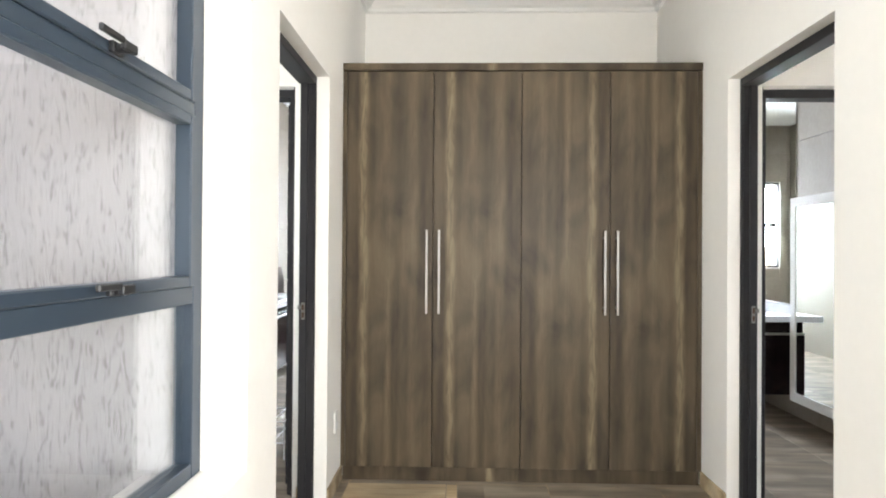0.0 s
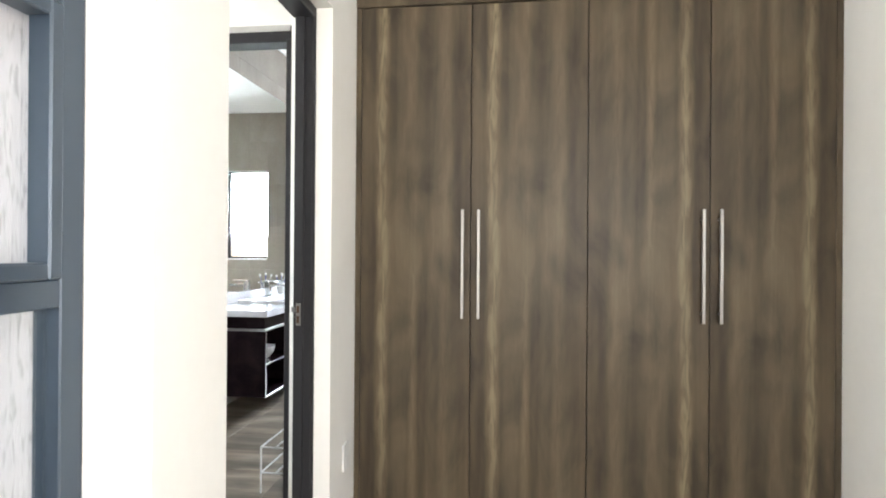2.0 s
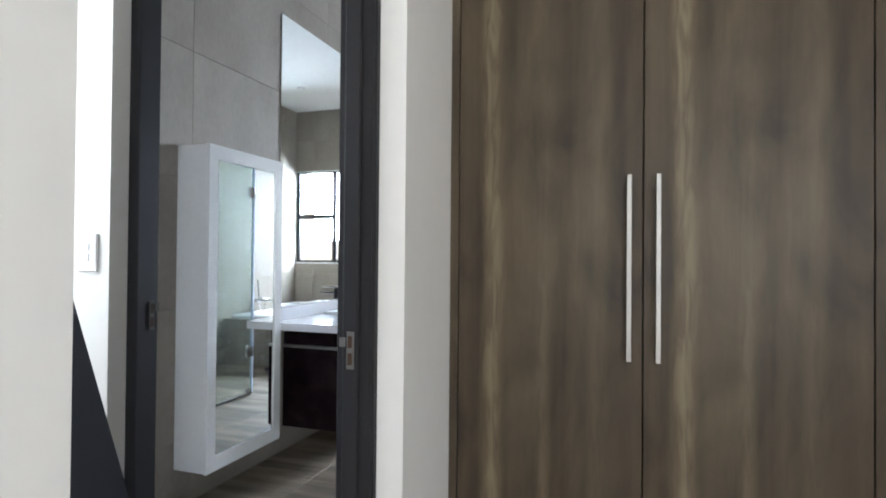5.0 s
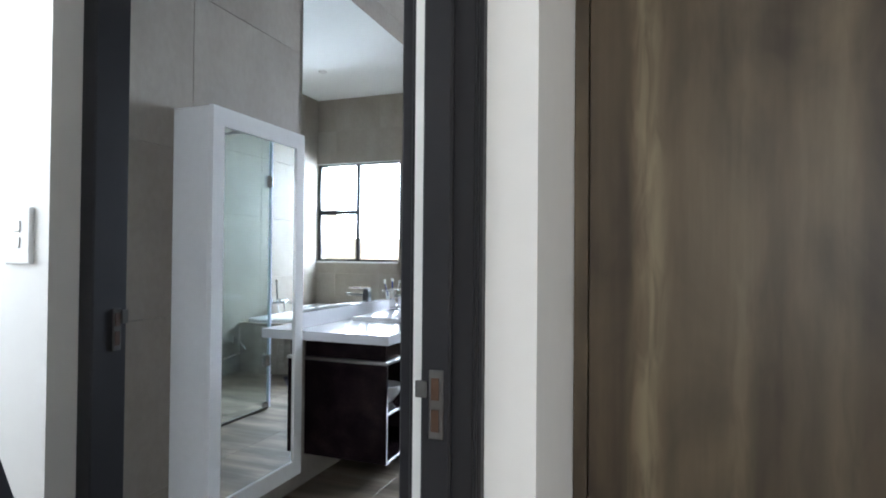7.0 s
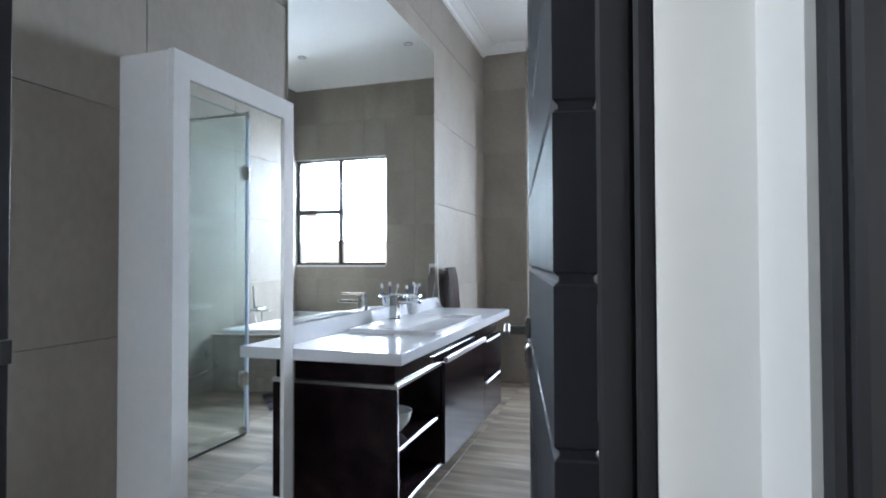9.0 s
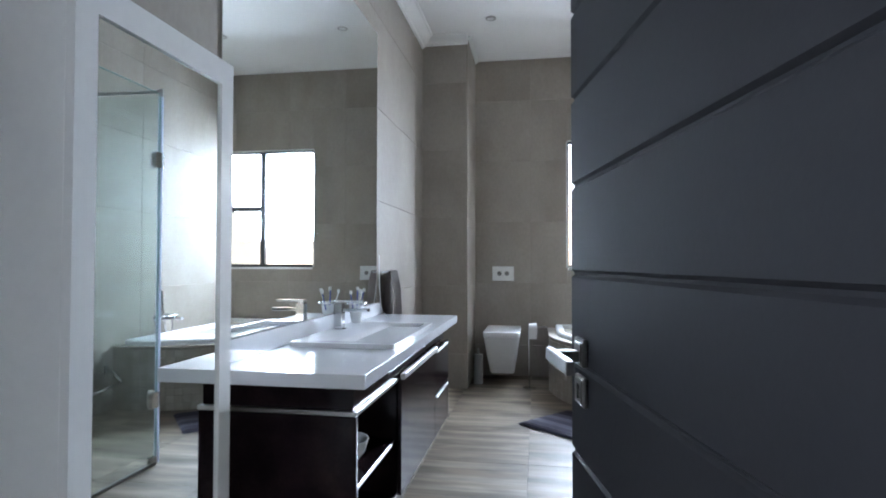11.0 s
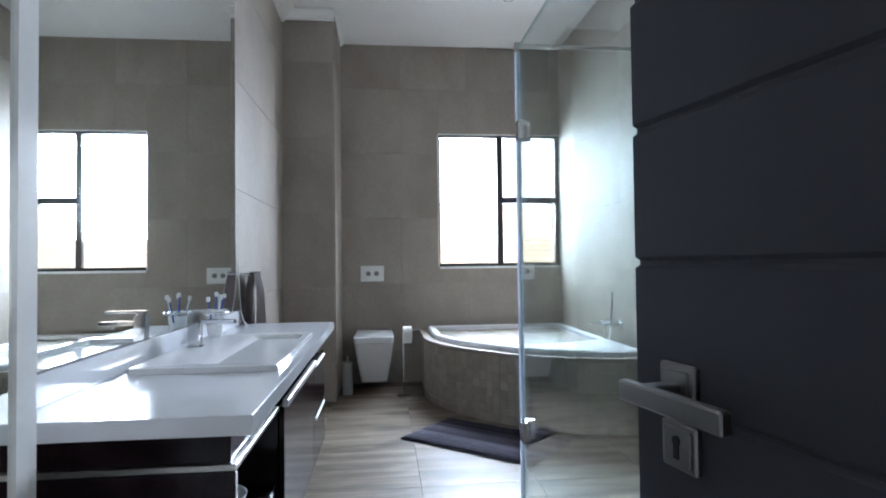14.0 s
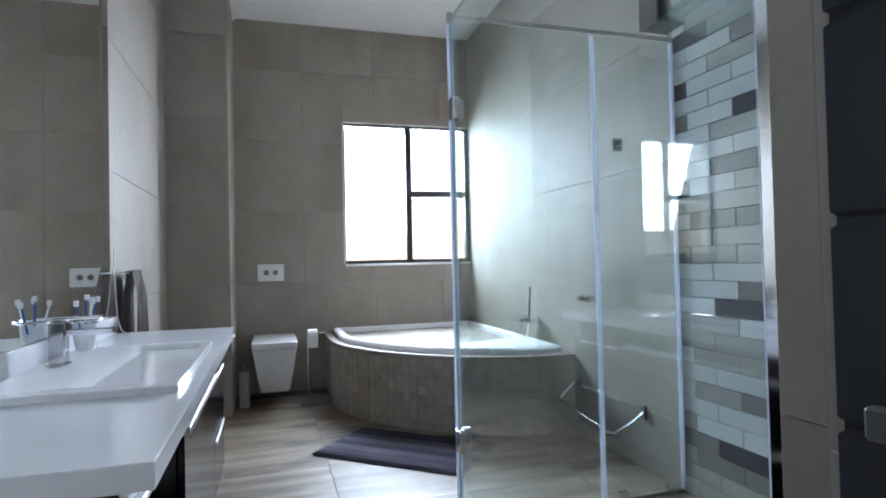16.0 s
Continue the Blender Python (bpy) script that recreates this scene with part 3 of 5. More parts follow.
def door_frames(side):
    xl = -0.817
    f = (lambda d: d) if side == "left" else flip
    dy = 0.0 if side == "left" else 0.04
    fr = thing("door_frame_side_%s" % side, ((LB + xl) / 2 if side == "left" else AXIS - (LB + xl) / 2, Y2, 0), "charcoal painted steel door frame in a white doorway", "door frame", kind="structure")
    prof = [(LB + 0.004, xl, Y2 - 0.018 + dy, Y2 + 0.002 + dy, 0, DOOR_H + 0.002), (LB + 0.008, xl - 0.036, Y2 - 0.030 + dy, Y2 - 0.018 + dy, 0, DOOR_H - 0.018),
            (xl - 0.010, xl - 0.004, Y2 - 0.022 + dy, Y2 - 0.018 + dy, 0, DOOR_H - 0.018)]
    part("jamb", boxes(*[f(d) for d in prof], bevel=0.003, segments=1), FRAMEPAINT, fr)
    part("jamb", boxes(f((LB - 0.004, xl, Y1 - 0.002, Y1 + 0.030, 0, DOOR_H + 0.002)), bevel=0.003, segments=1), FRAMEPAINT, fr)
    part("head", boxes(f((LB - 0.004, xl, Y1 + 0.030, Y2 - 0.018 + dy, DOOR_H - 0.040, DOOR_H + 0.002)), bevel=0.003, segments=1), FRAMEPAINT, fr)
    strike_plate(fr, f, "y")
    fb = thing("door_frame_bath_%s" % side, ((DX0 + DX1) / 2 if side == "left" else AXIS - (DX0 + DX1) / 2, YD1, 0), "charcoal painted steel frame of the bathroom door", "door frame", kind="structure")
    part("jamb", boxes(f((DX0 - 0.002, DX0 + 0.040, YD0 + 0.064, YD1 + 0.002, 0, DOOR_H - 0.018)), bevel=0.003, segments=1), FRAMEPAINT, fb)
    part("jamb", boxes(*[f(d) for d in ((DX1 - 0.012, DX1 + 0.001, YD0 + 0.012, YD1 + 0.012, 0, DOOR_H - 0.018), (DX1 - 0.036, DX1 - 0.012, YD0 + 0.030, YD1 - 0.020, 0, DOOR_H - 0.066))], bevel=0.003, segments=1), FRAMEPAINT, fb)
    part("head", boxes(f((DX0 + 0.040, DX1 - 0.012, YD0 + 0.064, YD1 + 0.012, DOOR_H - 0.065, DOOR_H - 0.018)), bevel=0.003, segments=1), FRAMEPAINT, fb)
    if side == "left":
        strike_plate(fb, f, "x")


def strike_plate(parent, f, way):
    """A stamped steel keep: plate with two dark slots and a lip."""
    if way == "y":
        y = Y2 - 0.0302 + (0.04 if f is flip else 0)
        plate = [(-0.880, -0.861, y - 0.003, y, 0.946, 1.032)]
        slots = [(-0.876, -0.866, y - 0.0045, y - 0.001, 0.995, 1.022), (-0.876, -0.866, y - 0.0045, y - 0.001, 0.956, 0.983)]
        lip = [(-0.897, -0.882, y - 0.006, y - 0.002, 0.997, 1.018)]
    else:
        x = DX0 + 0.0402
        plate = [(x, x + 0.003, 2.966, 2.986, 0.966, 1.056)]
        slots = [(x + 0.001, x + 0.0045, 2.970, 2.982, 1.018, 1.046), (x + 0.001, x + 0.0045, 2.970, 2.982, 0.977, 1.007)]
        lip = [(x + 0.002, x + 0.006, 2.986, 3.001, 1.022, 1.052)]
    p = part("strike_plate", boxes(*[f(d) for d in plate + lip], bevel=0.001, segments=1), DARKSTEEL, parent, "dull steel strike plate")
    part("slot", boxes(*[f(d) for d in slots]), mottled("slot_wood", (0.055, 0.026, 0.012), (0.08, 0.04, 0.02), 0.8), p)


door_frames("left")
door_frames("right")


def open_door():
    """Charcoal flush door with V grooves, standing open into the bathroom."""
    L, T, H = 0.805, 0.040, 2.09
    d = thing("door_bath", (-1.013, 3.004, 0), "charcoal painted grooved door standing open into the bathroom", "door", kind="structure")
    d.matrix_world = pose(-1.013, 3.004, 0.008, 0, 0, 90 + 10.7)
    pitch, g = 0.153, 0.004
    edges = [0.0] + [1.122 + pitch * k for k in range(-7, 7) if 0.02 < 1.122 + pitch * k < H - 0.03] + [H]

    def local(name, bm, mat, parent, label=""):
        ob = new(name, mesh_of(name, bm, mat))
        ob.parent = parent
        return tagged(ob, label=label)
    core = local("core", boxes((0.002, L - 0.002, -T / 2 + 0.005, T / 2 - 0.005, 0.002, H - 0.002)), DARKPAINT, d)
    for a, b in zip(edges, edges[1:]):
        bm = boxes((0, L, -T / 2, T / 2, a + g / 2, b - g / 2))
        bmesh.ops.bevel(bm, geom=[e for e in bm.edges if abs((e.verts[0].co - e.verts[1].co).x) > 0.5 or abs((e.verts[0].co - e.verts[1].co).y) > 0.03 and abs((e.verts[0].co - e.verts[1].co).z) < 1e-4], offset=0.0045, segments=1, affect="EDGES")
        local("panel", bm, DARKPAINT, d)
    for s in (1, -1):
        y = s * T / 2
        x = L - 0.077
        rose = local("handle_rose", boxes((x - 0.026, x + 0.026, y, y + s * 0.009, 0.974, 1.018), (x - 0.019, x + 0.019, y + s * 0.009, y + s * 0.011, 0.980, 1.012), bevel=0.002, segments=1), DARKSTEEL, d, "square steel handle rose")
        lever = boxes((x - 0.011, x + 0.011, y + s * 0.010, y + s * 0.055, 0.981, 0.999), (x - 0.112, x + 0.032, y + s * 0.043, y + s * 0.056, 0.979, 1.000), bevel=0.002, segments=1)
        local("lever", lever, DARKSTEEL, d, "flat brushed steel lever")
        esc = local("escutcheon", boxes((x - 0.026, x + 0.026, y, y + s * 0.008, 0.910, 0.958), (x - 0.021, x + 0.021, y + s * 0.008, y + s * 0.010, 0.915, 0.953), bevel=0.002, segments=1), DARKSTEEL, d, "square steel keyhole plate")
        kh = bmesh.new()
        rod(kh, (x, y + s * 0.009, 0.940), (x, y + s * 0.0115, 0.940), 0.0055, 10)
        box(kh, x - 0.0035, x + 0.0035, y + s * 0.009, y + s * 0.0115, 0.922, 0.939)
        local("keyhole", kh, BLACKPL, esc)
    local("lock_forend", boxes((L - 0.001, L + 0.0015, -0.010, 0.010, 0.86, 1.07), bevel=0.0005, segments=1), STEEL, d, "steel lock faceplate")
    for z in (0.25, 1.05, 1.85):
        hb = bmesh.new()
        rod(hb, (0, -T / 2 - 0.004, z - 0.05), (0, -T / 2 - 0.004, z + 0.05), 0.007)
        local("hinge", hb, FRAMEPAINT, d, "painted steel butt hinge")


open_door()

# ---------------------------------------------------------------- wardrobe


def wardrobe():
    x0, x1, y0, y1, h = CL + 0.001, CR - 0.001, 3.10, 3.848, 2.357
    w = thing("wardrobe", ((x0 + x1) / 2, y0, 0), "tall grey-brown wood laminate built-in wardrobe with four doors", "wardrobe")
    part("plinth", boxes((x0 + 0.012, x1 - 0.012, y0 + 0.012, y1, 0, 0.076)), WOOD, w)
    part("body", boxes((x0 + 0.004, x0 + 0.022, y0 + 0.022, y1, 0.076, h - 0.045), (x1 - 0.022, x1 - 0.004, y0 + 0.022, y1, 0.076, h - 0.045), (x0 + 0.022, x1 - 0.022, y1 - 0.02, y1, 0.076, h - 0.045), (x0 + 0.022, x1 - 0.022, y0 + 0.03, y1 - 0.02, 0.076, 0.094)), WOOD, w)
    part("top_rail", boxes((x0, x1, y0 - 0.006, y1, h - 0.042, h), bevel=0.0015, segments=1), WOOD, w)
    for a, b in ((x0, x0 + 0.024), (x1 - 0.024, x1)):
        part("filler_strip", boxes((a, b, y0 + 0.001, y0 + 0.019, 0.076, h - 0.044), bevel=0.001, segments=1), WOOD, w)
    gaps = [x0 + 0.025, -0.236, 0.260, 0.755, x1 - 0.025]
    z0, z1 = 0.080, h - 0.046
    for i in range(4):
        a, b = gaps[i] + 0.0016, gaps[i + 1] - 0.0016
        wide, tall = b - a, z1 - z0
        # all four are cut from the same print; the right-hand pair hangs upside down
        door = new("door", mesh_of("door", boxes((0, wide, 0, 0.018, 0, tall), bevel=0.0012, segments=1), WOOD))
        door.matrix_world = Matrix.Translation((a, y0, z0)) if i < 2 else Matrix.Translation((b, y0, z1)) @ Matrix.Rotation(math.pi, 4, "Y")
        door.parent = w
        door.matrix_parent_inverse = w.matrix_world.inverted()
        tagged(door)
        hx = b - 0.032 if i % 2 == 0 else a + 0.034
        hb = bmesh.new()
        box(hb, hx - 0.006, hx + 0.006, y0 - 0.036, y0 - 0.024, 0.946, 1.415)
        box(hb, hx - 0.005, hx + 0.005, y0 - 0.026, y0, 0.980, 0.992)
        box(hb, hx - 0.005, hx + 0.005, y0 - 0.026, y0, 1.368, 1.380)
        bmesh.ops.bevel(hb, geom=list(hb.edges), offset=0.001, segments=1, affect="EDGES")
        handle = new("handle", mesh_of("handle", hb, HANDLE))
        handle.parent = door
        handle.matrix_parent_inverse = door.matrix_world.inverted()
        tagged(handle, label="slim brushed steel bar handle")


wardrobe()

# ---------------------------------------------------------------- corridor details


def skirting(name, d):
    return structure(name, boxes(d, bevel=0.003, segments=1), CORRFLOOR, "beige tile skirting", "baseboard")


skirting("baseboard_corridor_left", (CL, CL + 0.012, Y2 + 0.001, 3.098, 0, 0.085))
skirting("baseboard_corridor_left_near", (CL, CL + 0.012, -3.9, Y1 - 0.002, 0, 0.085))
skirting("baseboard_corridor_right", (CR - 0.012, CR, Y2 + 0.041, 3.098, 0, 0.085))
skirting("baseboard_corridor_right_near", (CR - 0.012, CR, -3.9, Y1 + 0.028, 0, 0.085))
skirting("baseboard_lobby", (LB - 0.012, LB, 2.78, YD0 - 0.002, 0, 0.085))


def plate(name, dims, label, category, knobs=(), mat=PLASTIC):
    """A cover plate with small rockers."""
    p = part(name, boxes(dims, bevel=0.003), mat)
    tagged(p, label, category)
    for k in knobs:
        part("rocker", boxes(k, bevel=0.001, segments=1), mat, p)
    return p


plate("wall_socket", (CL, CL + 0.010, 2.925, 2.995, 0.315, 0.425), "white plastic socket plate low on the corridor wall", "socket", [(CL + 0.010, CL + 0.013, 2.945, 2.975, 0.33, 0.37)])
plate("light_switch", (-1.848, -1.776, YD0 - 0.010, YD0, 1.150, 1.264), "white plastic double light switch on the lobby wall", "light switch",
      [(-1.822, -1.802, YD0 - 0.0125, YD0 - 0.010, 1.214, 1.236), (-1.822, -1.802, YD0 - 0.0125, YD0 - 0.010, 1.182, 1.204)])

# ---------------------------------------------------------------- bathroom furniture


def mirror_cabinet():
    x0, x1, y0, y1, z0, z1 = WX, -2.112, 3.711, 4.284, 0.190, 1.717
    c = thing("mirror_cabinet", (WX, (y0 + y1) / 2, z0), "tall white lacquer wall cabinet with a mirrored door", "cabinet")
    part("body", boxes((x0, x1 - 0.022, y0 + 0.002, y1 - 0.002, z0 + 0.002, z1 - 0.002), bevel=0.002), WHITELAC, c)
    f = 0.058
    d = part("door", boxes((x1 - 0.020, x1, y0, y0 + f, z0, z1), (x1 - 0.020, x1, y1 - f, y1, z0, z1), (x1 - 0.020, x1, y0 + f, y1 - f, z0, z0 + f + 0.01), (x1 - 0.020, x1, y0 + f, y1 - f, z1 - f - 0.01, z1)), WHITELAC, c)
    part("mirror", boxes((x1 - 0.018, x1 - 0.007, y0 + f + 0.001, y1 - f - 0.001, z0 + f + 0.011, z1 - f - 0.011)), MIRROR, d, "mirror glass")
    return c


def vanity():
    x0, x1 = WX, -1.835
    y0, y1, z0, zs, zt = 4.588, 6.45, 0.155, 0.634, 0.757
    v = thing("vanity_unit", (WX, (y0 + y1) / 2, z0), "wall-hung dark wenge vanity unit with open shelves and drawers", "vanity")
    t = 0.018
    ys = 5.150
    part("top_band", boxes((x0, x1 - 0.012, y0 + 0.006, y1 - 0.006, zs + 0.022, zt), bevel=0.001, segments=1), WENGE, v)
    part("trim_strip", boxes((x0, x1 + 0.004, y0 - 0.004, ys, zs + 0.004, zs + 0.020), bevel=0.002, segments=1), STEEL, v, "polished aluminium trim strip")
    part("side_panel", boxes((x0, x1, y0, y0 + t, z0, zs + 0.002), bevel=0.001, segments=1), WENGE, v)
    part("side_panel", boxes((x0, x1, y1 - t, y1, z0, zs + 0.002), bevel=0.001, segments=1), WENGE, v)
    part("divider", boxes((x0, x1, ys - t, ys, z0, zs + 0.002)), WENGE, v)
    part("bottom_panel", boxes((x0, x1, y0 + t, ys - t, z0, z0 + t)), WENGE, v)
    part("back_panel", boxes((x0, x0 + 0.01, y0 + t, y1 - t, z0 + t, zs)), WENGE, v)
    sh = part("shelf", boxes((x0 + 0.01, x1 - 0.004, y0 + t, ys - t, 0.385, 0.403)), WENGE, v)
    part("edge_strip", boxes((x1, x1 + 0.003, y0 + 0.004, y0 + 0.012, z0, zs)), CHROME, v)
    part("edge_strip", boxes((x1, x1 + 0.003, y0 + t, ys - t, z0 + 0.003, z0 + 0.013)), CHROME, v)
    part("edge_strip", boxes((x1 - 0.004, x1 - 0.001, y0 + t, ys - t, 0.389, 0.400)), CHROME, sh)
    part("carcass", boxes((x0 + 0.01, x1 - 0.003, ys, y1 - t, z0, zs)), WENGE, v)
    for a, b, zz in ((ys + 0.003, 5.96, (z0, zs + 0.018)), (5.964, y1, (z0, 0.395)), (5.964, y1, (0.400, zs + 0.018))):
        dr = part("drawer", boxes((x1, x1 + 0.019, a, b, zz[0] + 0.002, zz[1] - 0.002), bevel=0.0015, segments=1), WENGE, v)
        hz = zz[1] - 0.004 if a < 5.9 else zz[1] - 0.024
        part("handle", boxes((x1 + 0.014, x1 + (0.034 if a < 5.9 else 0.027), a + (0.004 if a < 5.9 else 0.05), b - (0.004 if a < 5.9 else 0.05), hz, hz + (0.026 if a < 5.9 else 0.012)), bevel=0.002, segments=1), ALU, dr, "long polished aluminium handle")
    return v


def countertop():
    x1, y0, y1, z0, z1 = -1.765, 4.460, 6.505, 0.757, 0.802
    c = thing("countertop", (WX, (y0 + y1) / 2, z0), "white quartz vanity top with an upstand", "countertop")
    hx0, hx1, hy0, hy1 = -2.128, -1.836, 5.062, 5.796
    bm = bmesh.new()
    outer = [(WX, y0), (x1, y0), (x1, y1), (WX, y1)]
    inner = [(hx0, hy0), (hx1, hy0), (hx1, hy1), (hx0, hy1)]
    lay = {}
    for tag, ring in (("o", outer), ("i", inner)):
        for z in (z0, z1):
            lay[tag, z] = [bm.verts.new((x, y, z)) for x, y in ring]
    for k in range(4):
        n = (k + 1) % 4
        bm.faces.new((lay["o", z1][k], lay["o", z1][n], lay["i", z1][n], lay["i", z1][k]))
        bm.faces.new((lay["o", z0][k], lay["o", z0][n], lay["i", z0][n], lay["i", z0][k]))
        bm.faces.new((lay["o", z0][k], lay["o", z0][n], lay["o", z1][n], lay["o", z1][k]))
        bm.faces.new((lay["i", z0][k], lay["i", z0][n], lay["i", z1][n], lay["i", z1][k]))
    bmesh.ops.bevel(bm, geom=[e for e in bm.edges if e.verts[0] in lay["o", z1] + lay["o", z0] and e.verts[1] in lay["o", z1] + lay["o", z0]], offset=0.002, segments=2, affect="EDGES")
    part("slab", bm, QUARTZ, c)
    part("upstand", boxes((WX, WX + 0.018, y0, y1, z1 + 0.0005, 0.882), bevel=0.0015, segments=1), QUARTZ, c)
    return c


def basin():
    """A shallow rectangular inset basin with a sloped bowl."""
    x0, x1, y0, y1, z0, z1 = -2.255, -1.805, 4.985, 5.850, 0.8025, 0.822
    bm = bmesh.new()
    ix0, ix1, iy0, iy1 = -2.070, -1.836, 5.040, 5.790
    rings = [rounded_rect(x0, x1, y0, y1, z0, 0.012), rounded_rect(x0, x1, y0, y1, z1 - 0.003, 0.012), rounded_rect(x0 + 0.003, x1 - 0.003, y0 + 0.003, y1 - 0.003, z1, 0.010),
             rounded_rect(ix0, ix1, iy0, iy1, z1 - 0.001, 0.03), rounded_rect(ix0 + 0.030, ix1 - 0.008, iy0 + 0.014, iy1 - 0.014, z1 - 0.014, 0.03),
             rounded_rect(ix0 + 0.062, ix1 - 0.014, iy0 + 0.03, iy1 - 0.026, z1 - 0.050, 0.03),
             rounded_rect(ix0 + 0.085, ix1 - 0.035, iy0 + 0.09, iy1 - 0.08, z1 - 0.060, 0.03)]
    loft(bm, rings)
    b = part("wash_basin", bm, CERAMIC, smooth=True)
    tagged(b, "white ceramic rectangular basin set on the vanity top", "basin")
    return b


def basin_tap():
    x, y, z = -2.195, 5.43, 0.8225
    t = thing("basin_tap", (x, y, z), "square chrome basin mixer tap", "tap")
    part("base", boxes((x - 0.028, x + 0.028, y - 0.028, y + 0.028, z, z + 0.006), bevel=0.002, segments=1), CHROME, t)
    part("column", boxes((x - 0.022, x + 0.022, y - 0.022, y + 0.022, z + 0.006, z + 0.128), bevel=0.003), CHROME, t)
    part("spout", boxes((x + 0.022, x + 0.150, y - 0.017, y + 0.017, z + 0.088, z + 0.104), bevel=0.003), CHROME, t)
    part("lever_stem", boxes((x - 0.012, x + 0.012, y - 0.012, y + 0.012, z + 0.127, z + 0.135)), CHROME, t)
    part("lever", boxes((x - 0.022, x + 0.125, y - 0.020, y + 0.020, z + 0.134, z + 0.144), bevel=0.003), CHROME, t)
    return t


def wall_mirror():
    m = part("wall_mirror", boxes((WX + 0.001, WX + 0.007, 4.525, 6.42, 0.885, 2.675), bevel=0.0015, segments=1), MIRROR)
    tagged(m, "large frameless wall mirror above the vanity", "mirror")
    return m


twins = [mirror_cabinet(), vanity(), countertop(), basin(), basin_tap(), wall_mirror()]
for ob in twins:
    mirror_thing(ob)


def toilet():
    xc, yw, z = -1.567, YF, 0.12
    t = thing("toilet", (xc, yw, z), "white wall-hung square toilet with closed lid", "toilet")
    bm = bmesh.new()
    rings = []
    for k, (zz, hw, front) in enumerate(((0.12, 0.108, 8.12), (0.135, 0.114, 8.10), (0.30, 0.142, 8.045), (0.42, 0.158, 8.00), (0.465, 0.165, 7.985))):
        rings.append(rounded_rect(xc - hw, xc + hw, front, yw, zz, 0.035))
    loft(bm, rings)
    part("bowl", bm, CERAMIC, t, smooth=True)
    bm = bmesh.new()
    loft(bm, [rounded_rect(xc - 0.168, xc + 0.168, 7.980, yw - 0.09, 0.470, 0.03), rounded_rect(xc - 0.170, xc + 0.170, 7.978, yw - 0.088, 0.482, 0.032),
              rounded_rect(xc - 0.170, xc + 0.170, 7.978, yw - 0.088, 0.512, 0.032), rounded_rect(xc - 0.162, xc + 0.162, 7.986, yw - 0.096, 0.520, 0.03)])
    part("lid", bm, CERAMIC, t, smooth=True)
    return t


toilet()


def tub_outline(grow=0.0, n=28):
    """The curved front from the far wall round to the shower wall."""
    cx, cy, ax, ay, e = 0.10, 8.05, 1.235 + grow, 1.32 + grow, 1.68
    pts = []
    for k in range(n + 1):
        a = radians(180 + 90 * k / n)
        pts.append((cx - ax * abs(math.cos(a)) ** (2 / e), cy - ay * abs(math.sin(a)) ** (2 / e)))
    return pts


def bathtub():
    t = thing("corner_bath", (0.0, 8.2, 0), "white corner bath in a curved mosaic-clad surround", "bath")
    zr = 0.475

    def ring(grow, z):
        return [Vector((-1.135 - grow, YF, z))] + [Vector((*p, z)) for p in tub_outline(grow)] + [Vector((RX, 8.05 - 1.32 - grow, z)), Vector((RX, YF, z))]
    bm = bmesh.new()
    loft(bm, [ring(-0.008, 0.0), ring(-0.008, zr)])
    body = part("surround", bm, GROUT, t)
    # ledge of beige tile and white acrylic rim
    bm = bmesh.new()
    loft(bm, [ring(0.004, zr), ring(0.006, zr + 0.022)])
    part("ledge", bm, TILE, t, "beige tiled ledge")
    c = Vector((-0.34, 8.08, 0))

    def shrink(s, z, off=0.0):
        base = [Vector((-1.06, YF - 0.03, z))] + [Vector((*p, z)) for p in tub_outline(-0.07)] + [Vector((RX - 0.03, 6.83, z)), Vector((RX - 0.03, YF - 0.03, z))]
        fine = []
        for k, p in enumerate(base):
            q = base[(k + 1) % len(base)]
            n = max(1, int((q - p).length / 0.06))
            fine += [p.lerp(q, i / n) for i in range(n)]
        at = Vector((c.x, c.y, z))
        # the bowl's corners are rounded off, the outer rim follows the walls
        reach = 0.90 if s < 0.95 else 9.0
        return [at + (p - at) * s * min(1.0, reach / (p - at).length) for p in fine]
    bm = bmesh.new()
    loft(bm, [shrink(1.0, zr + 0.022), shrink(1.0, zr + 0.05), shrink(0.985, zr + 0.062), shrink(0.935, zr + 0.062), shrink(0.91, zr + 0.052), shrink(0.83, zr - 0.12), shrink(0.66, zr - 0.33)], cap_first=False)
    part("tub", bm, ACRYLIC, t, "white acrylic tub", smooth=True)
    # mosaic pieces
    pts = tub_outline(0.0, 400)
    lens = [0.0]
    for a, b in zip(pts, pts[1:]):
        lens.append(lens[-1] + math.hypot(b[0] - a[0], b[1] - a[1]))
    step, rise, rows, size, tall = 0.0620, 0.0585, 8, 0.0585, 0.0550
    me = mesh_of("mosaic_tile", boxes((-size / 2, size / 2, -0.004, 0.004, -tall / 2, tall / 2), bevel=0.002, segments=1), MOSAIC)
    for i in range(int(lens[-1] / step)):
        s = (i + 0.5) * step
        j = min(range(len(lens)), key=lambda q: abs(lens[q] - s))
        j = max(2, min(len(pts) - 3, j))
        p, d = pts[j], (pts[j + 2][0] - pts[j - 2][0], pts[j + 2][1] - pts[j - 2][1])
        for k in range(rows):
            ob = new("mosaic_tile", me)
            ob.parent = body
            ob.matrix_basis = Matrix.Translation((p[0], p[1], 0.003 + tall / 2 + k * rise)) @ Matrix.Rotation(math.atan2(d[1], d[0]), 4, "Z")
    return t


bathtub()


